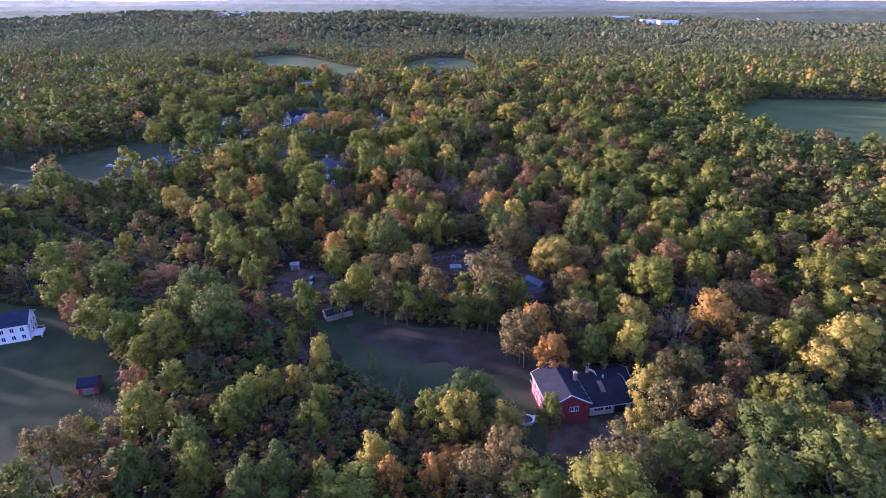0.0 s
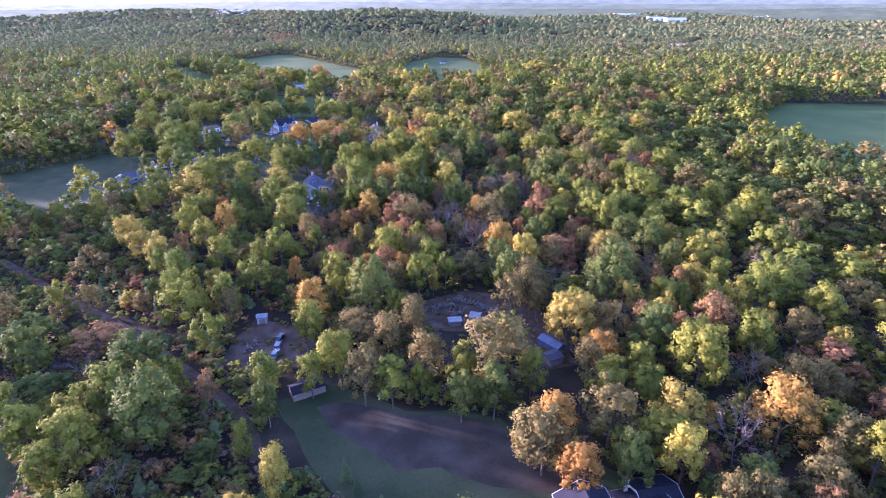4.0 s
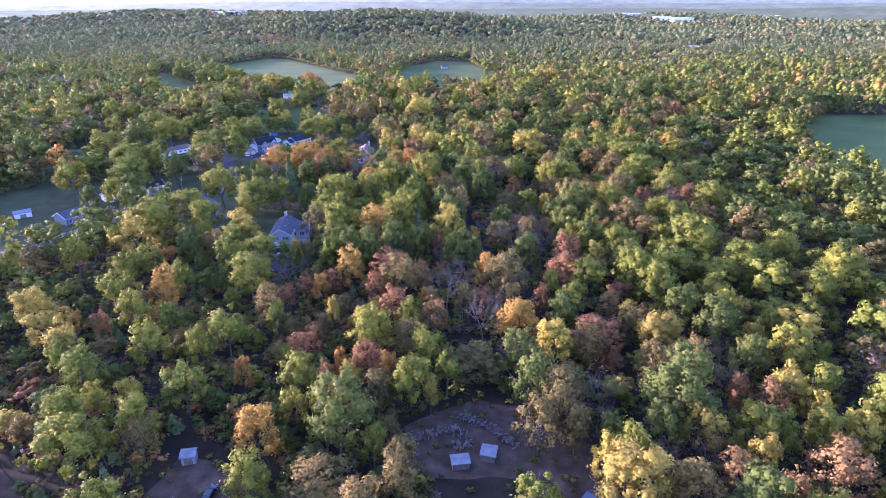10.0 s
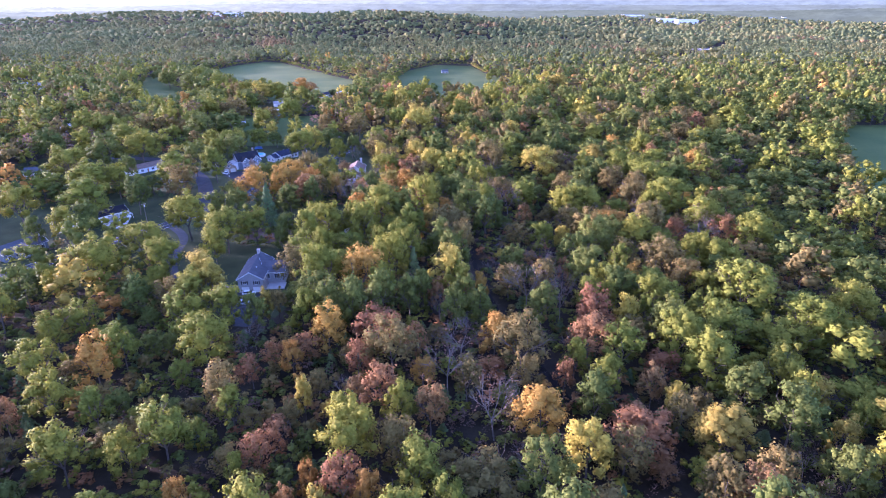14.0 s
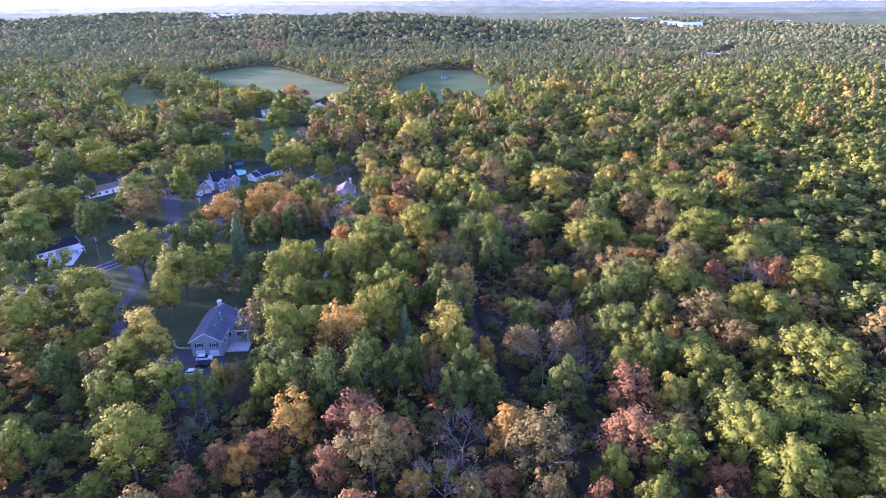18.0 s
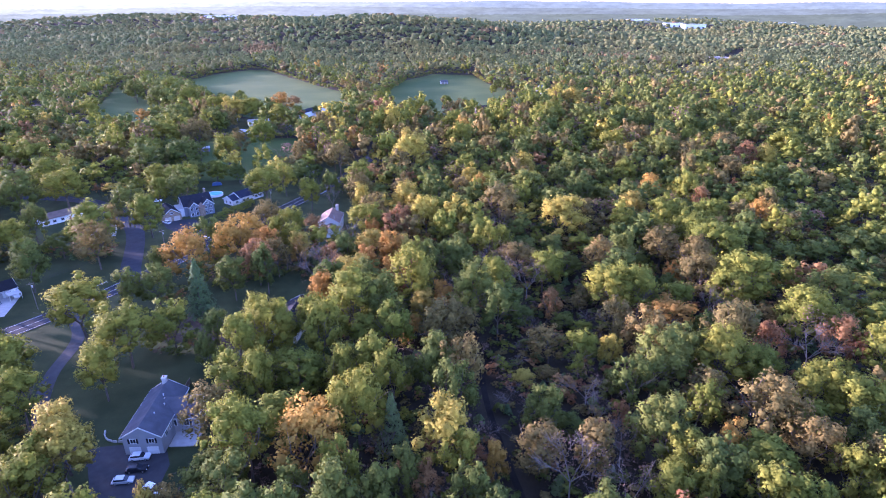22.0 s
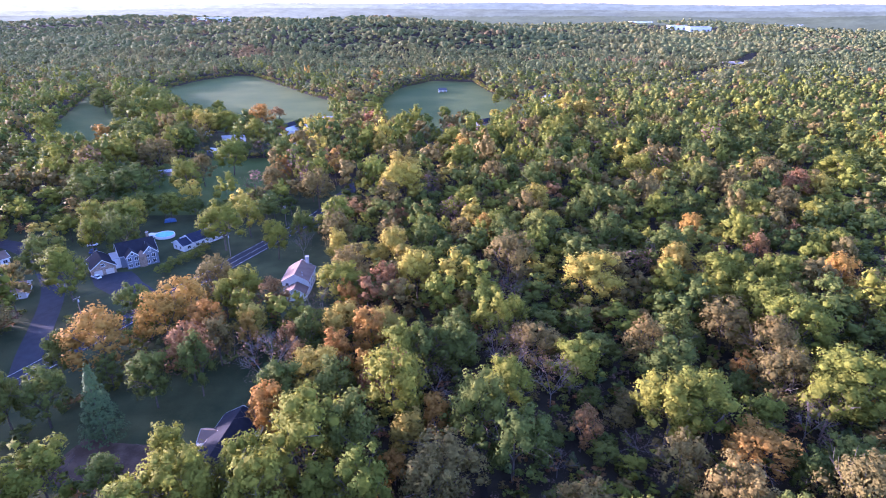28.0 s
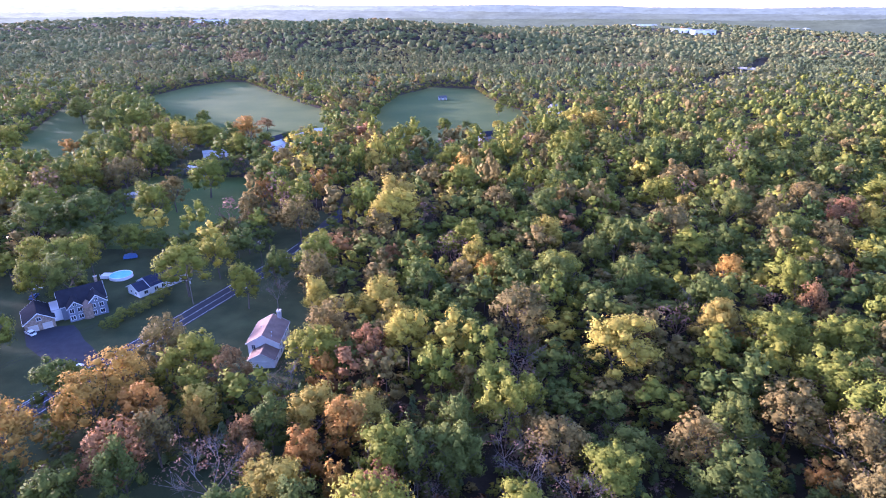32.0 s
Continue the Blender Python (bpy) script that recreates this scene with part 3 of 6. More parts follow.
# brown-roofed houses at the side road
h = house("brown_roof_house", -184, 481, 54, "low white house with a brown shingle roof")
a = block(h, 0, 0, 0, 23, 9, 2.8, 4.5, white_paint, brown_shingle)
fit_out(h, a, [("window", "s", u, 0.9, 1.5, 1.2) for u in (-9, -6, -2.5, 4, 7.5, 10)] + [("door", "s", 1, 0, 1.0, 2.1, brick_red, 2)], 9, 23)
h = house("brown_cottage", -155, 460, 24, "small brown-roofed cottage beside the side road")
a = block(h, 0, 0, 0, 13, 9.5, 2.6, 4.6, white_paint, brown_shingle)
fit_out(h, a, [("window", "s", u, 0.9, 1.3, 1.2) for u in (-4.5, -1, 3.5)] + [("window", "e", 0, 0.9, 1.3, 1.2)], 9.5, 13)

# large house with many gables
h = house("gabled_house", -123.5, 492.5, 38, "large house with steep dark roofs, white gables and stone")
a = block(h, -0.6, 0, 0, 13.5, 10.5, 5.0, 8.8, blue_siding, dark_shingle)
fit_out(h, a, [("window", "s", u, z, 1.3, 1.4) for u in (-1.0, 5.6) for z in (0.9, 3.4)] + [("window", "e", u, z, 1.2, 1.4) for u in (-2.5, 2.5) for z in (0.9, 3.4)] + [("window", "e", 0, 6.2, 1.2, 1.2)], 10.5, 13.5)
for cx, wd, rg in ((3.0, 5.8, 7.8), (-3.4, 4.6, 7.2)):
    a2 = block(h, cx, -5.4, 90, 5.5, wd, 5.0, rg, blue_siding, dark_shingle)
    fit_out(h, a2, [("window", "w", u, z, 1.3, 1.4, 2) for u in (-1.2, 1.2) for z in (0.8, 3.3)] + [("window", "w", 0, 5.7, 0.9, 1.0)], wd, 5.5)
tower = bmesh.new()
cylinder(tower, 0, -7.6, 0, 4.6, 1.7, 1.7, 8)
part("stone_porch", tower, stone_wall, h, "brown stone entrance tower")
cone = bmesh.new()
cylinder(cone, 0, -7.6, 4.6, 6.8, 2.1, 0.05, 8)
part("porch_roof", cone, brown_shingle, h)
a3 = block(h, -14, -2.4, 90, 11, 8.5, 3.2, 6.2, stone_wall, dark_shingle)
fit_out(h, a3, [("garage_door", "w", -2.0, 0, 2.8, 2.3, beige_siding, 4), ("garage_door", "w", 2.0, 0, 2.8, 2.3, beige_siding, 4), ("window", "w", 0, 3.6, 1.2, 1.0)], 8.5, 11)
part("flat_roof", soft_box(-10.2, -6.6, -4.4, 3.2, 4.1, 4.4, 0.06), white_metal, h, "pale flat roof over the link")
part("link_wall", box(bmesh.new(), -10.1, -6.7, -4.2, 3.0, 0, 4.1), white_paint, h)
chimney(h, 5, 2.4, 6, 10.2, stone_wall, 1.0)

# blue-roofed house with the pool
h = house("blue_roof_house", -106, 511.5, 57, "white single-storey house with a dark blue roof")
a = block(h, 1.6, 0, 0, 15, 8.4, 3.0, 5.3, white_paint, blue_shingle)
fit_out(h, a, [("window", "s", u, 0.9, 1.3, 1.3) for u in (-5.6, -2.8, 2.6, 5.4)] + [("door", "s", 0, 0, 1.0, 2.1, white_paint, 3)], 8.4, 15)
a2 = block(h, -8.0, -0.4, 0, 5.2, 7.4, 2.7, 4.6, white_paint, blue_shingle)
fit_out(h, a2, [("window", "s", 0, 0.9, 1.4, 1.2), ("window", "w", -1.5, 0.9, 1.2, 1.2), ("window", "w", 1.5, 0.9, 1.2, 1.2)], 7.4, 5.2)
vents(h, ORIGIN, [(2, 1.4, 4.9), (6, 1.2, 5.0)])

# white house with the tall chimney
h = house("white_gable_house", -51.5, 467.5, 91, "white two-storey house with a brown roof and chimney")
a = block(h, 1.2, 0, 0, 12.4, 9.4, 5.2, 7.9, white_paint, brown_shingle)
fit_out(h, a, [("window", "s", u, z, 1.1, 1.4) for u in (-4.4, -1.6, 1.6, 4.4) for z in (0.9, 3.2)] + [("window", "w", u, 3.2, 1.1, 1.4) for u in (-3,)] + [("window", "n", u, z, 1.1, 1.4) for u in (-4, 0, 4) for z in (0.9, 3.2)], 9.4, 12.4)
a2 = block(h, -7.7, -0.8, 0, 5.4, 7.4, 2.9, 4.9, white_paint, brown_shingle)
fit_out(h, a2, [("garage_door", "w", 0, 0, 4.8, 2.3, white_paint, 4), ("window", "s", 0, 1.0, 1.1, 1.2)], 7.4, 5.4)
chimney(h, 7.6, -2.0, 0, 9.4, concrete, 1.4)
vents(h, ORIGIN, [(-2, -2.0, 6.9), (-3.6, -2.4, 6.6), (1, 1.8, 7.1)])

# dark-roofed house on the sunlit lawn
h = house("dark_roof_house", -47.8, 381, 84, "low white house with a nearly black roof")
a = block(h, 0, 0, 0, 20, 9.5, 3.3, 6.0, white_paint, dark_shingle)
fit_out(h, a, [("window", "n", u, 0.9, 1.4, 1.3) for u in (-7, -3, 4, 7)] + [("door", "n", 0.6, 0, 1.0, 2.1, brick_red, 3), ("window", "w", -2, 1.0, 1.2, 1.3), ("window", "w", 2, 1.0, 1.2, 1.3)], 9.5, 20)
a2 = block(h, 3.0, 5.4, 90, 3.2, 4.4, 2.7, 4.2, white_paint, brown_shingle)
part("porch_step", soft_box(0.6, 5.4, 7.0, 9.0, 0, 0.35), concrete, h)

# house on the wide lawn
h = house("blue_grey_house", -174, 357, 64, "blue-grey house with a porch on a wide lawn")
a = block(h, 0, 0, 0, 17, 9, 3.2, 5.6, blue_siding, grey_shingle)
fit_out(h, a, [("window", "s", u, 0.9, 1.4, 1.4) for u in (-6.5, -3.5, 3.5, 6.5)], 9, 17)
a2 = block(h, 0, -4.8, 90, 4, 6, 3.0, 5.0, blue_siding, grey_shingle)
fit_out(h, a2, [("window", "w", u, 0.8, 1.3, 1.8) for u in (-1.4, 1.4)], 6, 4)


# ---- sheds, barns and far buildings ----
def shed(name, x, y, heading, length, depth, eave, ridge, wall_mat, roof_mat, label, doors=1, category="shed"):
    s = thing(name, x, y, heading, label, category)
    q = length * 0.5 + 3
    CLEAR.append([(x - q, y + q), (x + q, y + q), (x + q * 0.8, y - q - 20), (x - q * 0.8, y - q - 20)])
    at = block(s, 0, 0, 0, length, depth, eave, ridge, wall_mat, roof_mat, 0.25, trim=False)
    for k in range(doors):
        u = -length / 2 + length * (k + 0.5) / doors
        fit_out(s, at, [("door", "s", u, 0, min(2.6, length / doors * 0.6), min(2.2, eave * 0.8), weathered_wood, 2)], depth, length)
    return s


shed("yard_shed", -34, 164.5, 30, 8.5, 4.2, 2.2, 3.0, weathered_wood, dark_shingle, "dark sagging shed at the edge of the meadow", 2)
shed("red_shed", -92.6, 125.4, 15, 4.6, 4.0, 2.4, 3.9, red_siding, blue_shingle, "small red shed with a blue-grey roof among pale bushes", 1)
shed("small_hut", -56.3, 200.3, 12, 3.0, 2.6, 2.2, 2.7, grey_siding, old_tin, "small pale hut among young trees")
shed("wood_store", 5, 199.2, 8, 3.8, 2.8, 1.7, 2.0, weathered_wood, old_tin, "low store with a pale metal roof")
shed("wood_store", 11.6, 201.8, -12, 3.2, 3.4, 1.8, 2.1, weathered_wood, old_tin, "low store with a pale metal roof beside wood piles")
shed("quonset_shed", 33.5, 186, 130, 7.5, 3.6, 2.0, 2.9, container_blue, container_blue, "long blue metal shed under trees", 2)
shed("lean_to", 32.5, 178.8, 30, 4.5, 4.0, 2.0, 2.6, weathered_wood, grey_shingle, "grey lean-to beside the blue shed")
shed("long_barn", -117.5, 752, 69, 46, 11, 4.2, 6.2, white_paint, white_metal, "long white metal-roofed barn", 6, "barn")
shed("dark_barn", -129, 757, 69, 30, 8, 4.0, 6.0, rust_metal, dark_shingle, "dark barn beside the long white one", 4, "barn")
shed("white_barn", -99, 785, 20, 13, 9, 4.5, 6.5, white_paint, white_metal, "white barn at the field edge", 2, "barn")
shed("farm_shed", -193, 734, -20, 15, 7, 3.4, 4.8, beige_siding, white_metal, "farm shed with a pale roof", 2)
shed("farm_shed", -160, 714, 24, 17, 8, 3.4, 4.8, white_paint, white_metal, "white farm shed among trees", 2)
shed("farm_shed", -154, 667, -28, 15, 8, 3.4, 5.0, blue_siding, white_metal, "farm house with a pale blue-grey roof", 2)
shed("farm_shed", -109, 697, -20, 8, 5, 3.0, 4.2, white_paint, white_metal, "small white farm shed", 1)
shed("field_shelter", -170, 618.5, 23, 8.5, 4.5, 2.5, 3.3, blue_siding, white_metal, "blue-grey shelter at the paddock edge", 2)
shed("field_house", -3, 985, 10, 9, 6, 2.8, 4.6, grey_siding, grey_shingle, "small grey house in the middle of a field", 2, "house")
shed("farmhouse", 37, 772, 32, 17, 9, 4.6, 7.4, blue_siding, dark_shingle, "dark-roofed farmhouse at the field edge", 2, "house")
shed("farmhouse_garage", 46, 784, 32, 9, 7, 3.0, 4.8, brick_red, dark_shingle, "dark red garage by the farmhouse", 1)
shed("wood_edge_house", 110, 900, 40, 14, 9, 6.0, 9.5, white_paint, blue_siding, "pale blue-roofed house at the wood's edge", 2, "house")
shed("lawn_shed", -202, 359, 40, 7, 4, 2.4, 3.4, white_paint, blue_siding, "small pale shed on a lawn")
shed("far_house", -297, 602, 20, 19, 9, 3.2, 5.2, white_paint, white_metal, "pale low house among trees", 2, "house")
shed("far_house", -480, 830, 24, 26, 10, 5, 8, white_paint, blue_siding, "white house far off in trees", 3, "house")
shed("far_house", -238, 470, 15, 17, 9, 3.4, 5.6, beige_siding, grey_shingle, "grey-roofed house among trees", 2, "house")


def hall(x, y, heading, length, depth, tall, roof_mat, label):
    """A wide flat-roofed hall far off, with a parapet and a row of doors."""
    CLEAR.append([(x - length * 0.5, y - 230), (x + length * 0.5, y - 230), (x + length * 0.6, y + depth), (x - length * 0.6, y + depth)])
    t = thing("industrial_hall", x, y, heading, label, "building")
    part("wall", soft_box(-length / 2, length / 2, -depth / 2, depth / 2, -2, tall, 0.2), white_paint, t)
    part("roof", soft_box(-length / 2 - 0.6, length / 2 + 0.6, -depth / 2 - 0.6, depth / 2 + 0.6, tall, tall + 1.2, 0.2), roof_mat, t)
    n = max(3, int(length / 18))
    for k in range(n):
        u = -length / 2 + length * (k + 0.5) / n
        part("loading_door", box(bmesh.new(), u - 3, u + 3, -depth / 2 - 0.3, -depth / 2 - 0.05, 0, 6), dark_shingle, t)
    return t


hall(830, 2945, 0, 92, 40, 13, white_metal, "long white industrial hall in the far woods")
hall(886, 2672, 0, 66, 40, 13, white_metal, "white flat-roofed hall in the far woods")
hall(946, 2612, 0, 80, 44, 14, white_metal, "white flat-roofed hall in the far woods")
for k in range(4):
    hall(1330 + 62 * k, 2720 - 16 * k, 0, 46 + 8 * (k % 2), 40, 12 + 2 * (k % 2), white_metal, "one of a row of pale halls far off")
hall(-870, 2590, 5, 120, 40, 13, white_metal, "pale long building on a far rise")
# made-up hall standing in for a tan field strip
hall(418, 3270, 0, 330, 60, 16, brown_shingle, "tan field strip near the horizon, built as a long hall")
HIGHWAY = [(300, 1040), (397, 1173), (485, 1280), (600, 1460)]
strip("highway", HIGHWAY, 14, old_asphalt, "far highway in a cutting through the woods", "road", z=0.3, clear=9.0)
b = thing("overpass", 486, 1272, -35, "pale concrete bridge over the highway", "bridge")
part("deck", soft_box(-34, 34, -5, 5, 7.0, 8.4, 0.1), concrete, b)
for u in (-16, 0, 16):
    part("pier", soft_box(u - 0.7, u + 0.7, -4, 4, -0.5, 7.0, 0.1), concrete, b)
for s in (-4.9, 4.7):
    part("parapet", soft_box(-34, 34, s, s + 0.3, 8.4, 9.5, 0.05), concrete, b)

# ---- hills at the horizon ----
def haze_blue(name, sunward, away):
    """Distance haze painted as a glowing colour: paler towards the evening sun, with a faint grain of woods."""
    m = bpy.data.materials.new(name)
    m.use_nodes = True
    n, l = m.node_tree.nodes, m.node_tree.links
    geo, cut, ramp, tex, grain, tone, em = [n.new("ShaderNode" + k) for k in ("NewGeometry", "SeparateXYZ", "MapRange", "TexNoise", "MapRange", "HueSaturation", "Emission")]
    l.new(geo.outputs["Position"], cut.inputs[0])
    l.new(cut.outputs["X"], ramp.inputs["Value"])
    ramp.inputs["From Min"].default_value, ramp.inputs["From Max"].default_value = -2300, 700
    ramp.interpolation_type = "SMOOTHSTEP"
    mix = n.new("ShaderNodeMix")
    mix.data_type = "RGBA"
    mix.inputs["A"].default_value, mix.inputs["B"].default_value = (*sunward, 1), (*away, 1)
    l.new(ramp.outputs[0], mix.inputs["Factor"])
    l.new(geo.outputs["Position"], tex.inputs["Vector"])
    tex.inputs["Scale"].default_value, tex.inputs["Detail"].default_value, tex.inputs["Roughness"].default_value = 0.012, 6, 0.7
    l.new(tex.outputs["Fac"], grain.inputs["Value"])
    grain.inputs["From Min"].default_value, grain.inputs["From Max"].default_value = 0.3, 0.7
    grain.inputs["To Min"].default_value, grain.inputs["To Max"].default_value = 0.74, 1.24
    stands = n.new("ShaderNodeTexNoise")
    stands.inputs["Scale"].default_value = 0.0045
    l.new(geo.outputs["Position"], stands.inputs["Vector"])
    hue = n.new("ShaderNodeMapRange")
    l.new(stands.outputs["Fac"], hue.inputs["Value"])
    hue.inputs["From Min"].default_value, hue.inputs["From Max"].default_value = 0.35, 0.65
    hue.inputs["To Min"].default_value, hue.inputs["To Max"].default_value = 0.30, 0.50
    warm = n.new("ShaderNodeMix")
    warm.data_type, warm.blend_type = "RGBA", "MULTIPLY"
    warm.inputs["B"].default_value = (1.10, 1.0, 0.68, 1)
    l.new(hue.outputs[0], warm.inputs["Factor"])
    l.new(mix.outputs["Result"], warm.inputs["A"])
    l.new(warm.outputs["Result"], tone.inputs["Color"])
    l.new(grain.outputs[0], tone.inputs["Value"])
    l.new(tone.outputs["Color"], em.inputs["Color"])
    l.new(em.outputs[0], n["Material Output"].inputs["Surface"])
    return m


def ridge_line(name, radius, low, high, seed, mat, label, deep=420):
    """A long wooded ridge far off: a broad low hill round the view, its crest uneven with trees."""
    rng = random.Random(seed)
    waves = [(rng.uniform(2.5, 5) * (1.5 + 1.7 * k), rng.uniform(0, 6.28), 1.0 / (1 + 0.8 * k)) for k in range(6)]
    v, f = [], []
    n, fall = 900, (-1.0, -0.62, -0.36, -0.16, 0.0, 0.25)
    for i in range(n + 1):
        a = radians(22 + 136 * i / n)
        w = sum(c * math.sin(a * q + ph) for q, ph, c in waves) / 2.4
        top = low + (high - low) * (0.5 + 0.5 * max(-1, min(1, w))) + rng.uniform(-1.6, 1.6)
        for k, d in enumerate(fall):
            r, z = radius + d * deep, -12 + (top + 12) * math.cos(d * 1.5) ** 1.3 + (rng.uniform(-1.2, 1.2) if -1 < d < 0 else 0)
            v.append((r * math.cos(a), 150 + r * math.sin(a), z))
            if i and k:
                q = len(fall)
                f.append((q * (i - 1) + k - 1, q * i + k - 1, q * i + k, q * (i - 1) + k))
    ob = mesh_object(name, v, f, mat)
    return tagged(ob, label, "hills", kind="structure")


ridge_line("backdrop_hills_near", 3120, 32, 56, 3, haze_blue("near_hill_haze", (0.075, 0.089, 0.070), (0.036, 0.046, 0.033)), "wooded hills with painted haze behind the far halls")
ridge_line("backdrop_hills_middle", 3700, 56, 76, 8, haze_blue("middle_hill_haze", (0.097, 0.112, 0.091), (0.047, 0.059, 0.049)), "wooded hills with pale haze painted on")
ridge_line("backdrop_hills_far", 4400, 84, 108, 5, haze_blue("far_hill_haze", (0.122, 0.139, 0.116), (0.059, 0.076, 0.071)), "hills on the horizon painted haze blue")

# ---- trees ----
UNIT_H, UNIT_R = 20.0, 5.0      # the size at which tree shapes are drawn


import itertools

GOLD = (1 + 5 ** 0.5) / 2
ICO_V = np.array([(a * s, b * GOLD * t, 0) for a, b in ((1, 1),) for s in (-1, 1) for t in (-1, 1)])
ICO_V = np.concatenate([ICO_V, ICO_V[:, [2, 0, 1]], ICO_V[:, [1, 2, 0]]]) / math.hypot(1, GOLD)
ICO_F = np.array([f for f in itertools.combinations(range(12), 3) if all(np.linalg.norm(ICO_V[f[i]] - ICO_V[f[i - 1]]) < 1.06 for i in range(3))])


def lobe_cores(rng, centre, rad, middle, half, rounded, open_below=False):
    """The dense inside of each lobe of leaves, as an uneven faceted lump."""
    tris, softs = [], []
    for c, r in zip(centre, rad):
        v = ICO_V * rng.uniform(0.72, 1.12, (12, 1)) * r * np.array([1, 1, 1.15]) + c
        t = v[ICO_F]
        n = ICO_V[ICO_F] + rounded * (t - middle) / half + rng.normal(0, 0.12 if open_below else 0.3, (20, 3, 3))
        flip = (np.cross(t[:, 1] - t[:, 0], t[:, 2] - t[:, 0]) * ICO_V[ICO_F].mean(1)).sum(1) < 0
        t[flip] = t[flip][:, ::-1]
        n[flip] = n[flip][:, ::-1]
        if open_below:      # far crowns are only seen from above
            up = ICO_V[ICO_F].mean(1)[:, 2] > -0.3
            t, n = t[up], n[up]
        tris.append(t)
        softs.append(n / np.linalg.norm(n, axis=2)[:, :, None])
    return np.concatenate(tris), np.concatenate(softs)


def leaf_cloud(rng, count, size, lobes, shape="round", rounded=0.55, core=0.0):
    """Corners of many small leaf sprays, gathered in lobes on the outside of a crown."""
    solid = None
    if shape == "cone":
        t = rng.random(count) ** 0.7
        a = rng.random(count) * 2 * np.pi
        tier = (np.sin(t * 40) * 0.12 + 0.9)
        r = UNIT_R * (0.06 + 0.94 * t) * tier * (0.55 + 0.45 * rng.random(count) ** 0.4)
        c = np.stack([r * np.cos(a), r * np.sin(a), UNIT_H * (1 - 0.88 * t) - 0.12 * r], 1)
        soft = np.stack([np.cos(a), np.sin(a), 0.9 + 0 * a], 1)
        nrm = soft + rng.normal(0, 0.35, (count, 3))
        soft = soft + rng.normal(0, 0.2, (count, 3))
    else:
        k = np.arange(lobes)
        u = 1 - (k + 0.5) / lobes * 1.82
        ang = k * 2.39996 + rng.random() * 6 + rng.normal(0, 0.35, lobes)
        s = np.sqrt(np.clip(1 - u * u, 0, 1))
        d = np.stack([s * np.cos(ang), s * np.sin(ang), u], 1)
        reach = np.where(u[:, None] < -0.2, rng.uniform(0.62, 0.98, (lobes, 1)), rng.uniform(0.42, 0.92, (lobes, 1)))
        d[:, :2] *= np.where(u < -0.2, 1.18, 1.0)[:, None]
        top = UNIT_H * 0.39
        lean = np.array([rng.normal(0, 0.5), rng.normal(0, 0.5), UNIT_H * 0.58])
        centre = d * reach * np.array([UNIT_R, UNIT_R, top]) + lean
        rad = UNIT_R * rng.uniform(0.16, 0.46, lobes) * (1.15 - 0.35 * reach[:, 0])
        if lobes < 14:
            rad *= (16 / lobes) ** 0.5
            centre = lean + (centre - lean) * (0.55 + 0.45 * lobes / 14)
        if shape == "tall":
            centre[:, :2] *= 0.78
        if core:
            solid = lobe_cores(rng, centre, rad * core, lean, np.array([UNIT_R, UNIT_R, top]), rounded, lobes < 9)
        share = rad ** 2 / (rad ** 2).sum()
        pick = rng.choice(lobes, count, p=share)
        v = rng.normal(0, 1, (count, 3)) + d[pick] * 0.8 + np.array([0, 0, 0.35])
        v /= np.linalg.norm(v, axis=1)[:, None]
        far = 0.66 + 0.38 * rng.random(count) + 0.35 * (rng.random(count) < 0.08)
        c = centre[pick] + v * (rad[pick] * far)[:, None] * np.array([1, 1, 1.2])
        deep = rng.random(count) < 0.2         # leaves within the crown
        c = np.where(deep[:, None], lean + (c - lean) * rng.uniform(0.3, 0.85, (count, 1)), c)
        nrm = v + rng.normal(0, 0.4, (count, 3))
        soft = v * (0.75 if rounded > 1 else 1.0) + rounded * (c - lean) / np.array([UNIT_R, UNIT_R, top]) + rng.normal(0, 0.15, (count, 3))
    nrm /= np.linalg.norm(nrm, axis=1)[:, None]
    e1 = np.cross(nrm, rng.normal(0, 1, (count, 3)))
    e1 /= np.maximum(np.linalg.norm(e1, axis=1), 1e-6)[:, None]
    e2 = np.cross(nrm, e1)
    w = size * rng.uniform(0.6, 1.3, (count, 1))
    tri = np.stack([c + e1 * w, c - e1 * w * 0.55 + e2 * w * 0.8, c - e1 * w * 0.5 - e2 * w * 0.85], 1)
    soft = np.where(((soft * nrm).sum(1) > 0)[:, None], soft, nrm)
    soft = np.repeat((soft / np.linalg.norm(soft, axis=1)[:, None])[:, None], 3, 1)
    if solid:
        return np.concatenate([tri, solid[0]]), np.concatenate([soft, solid[1]])
    return tri, soft


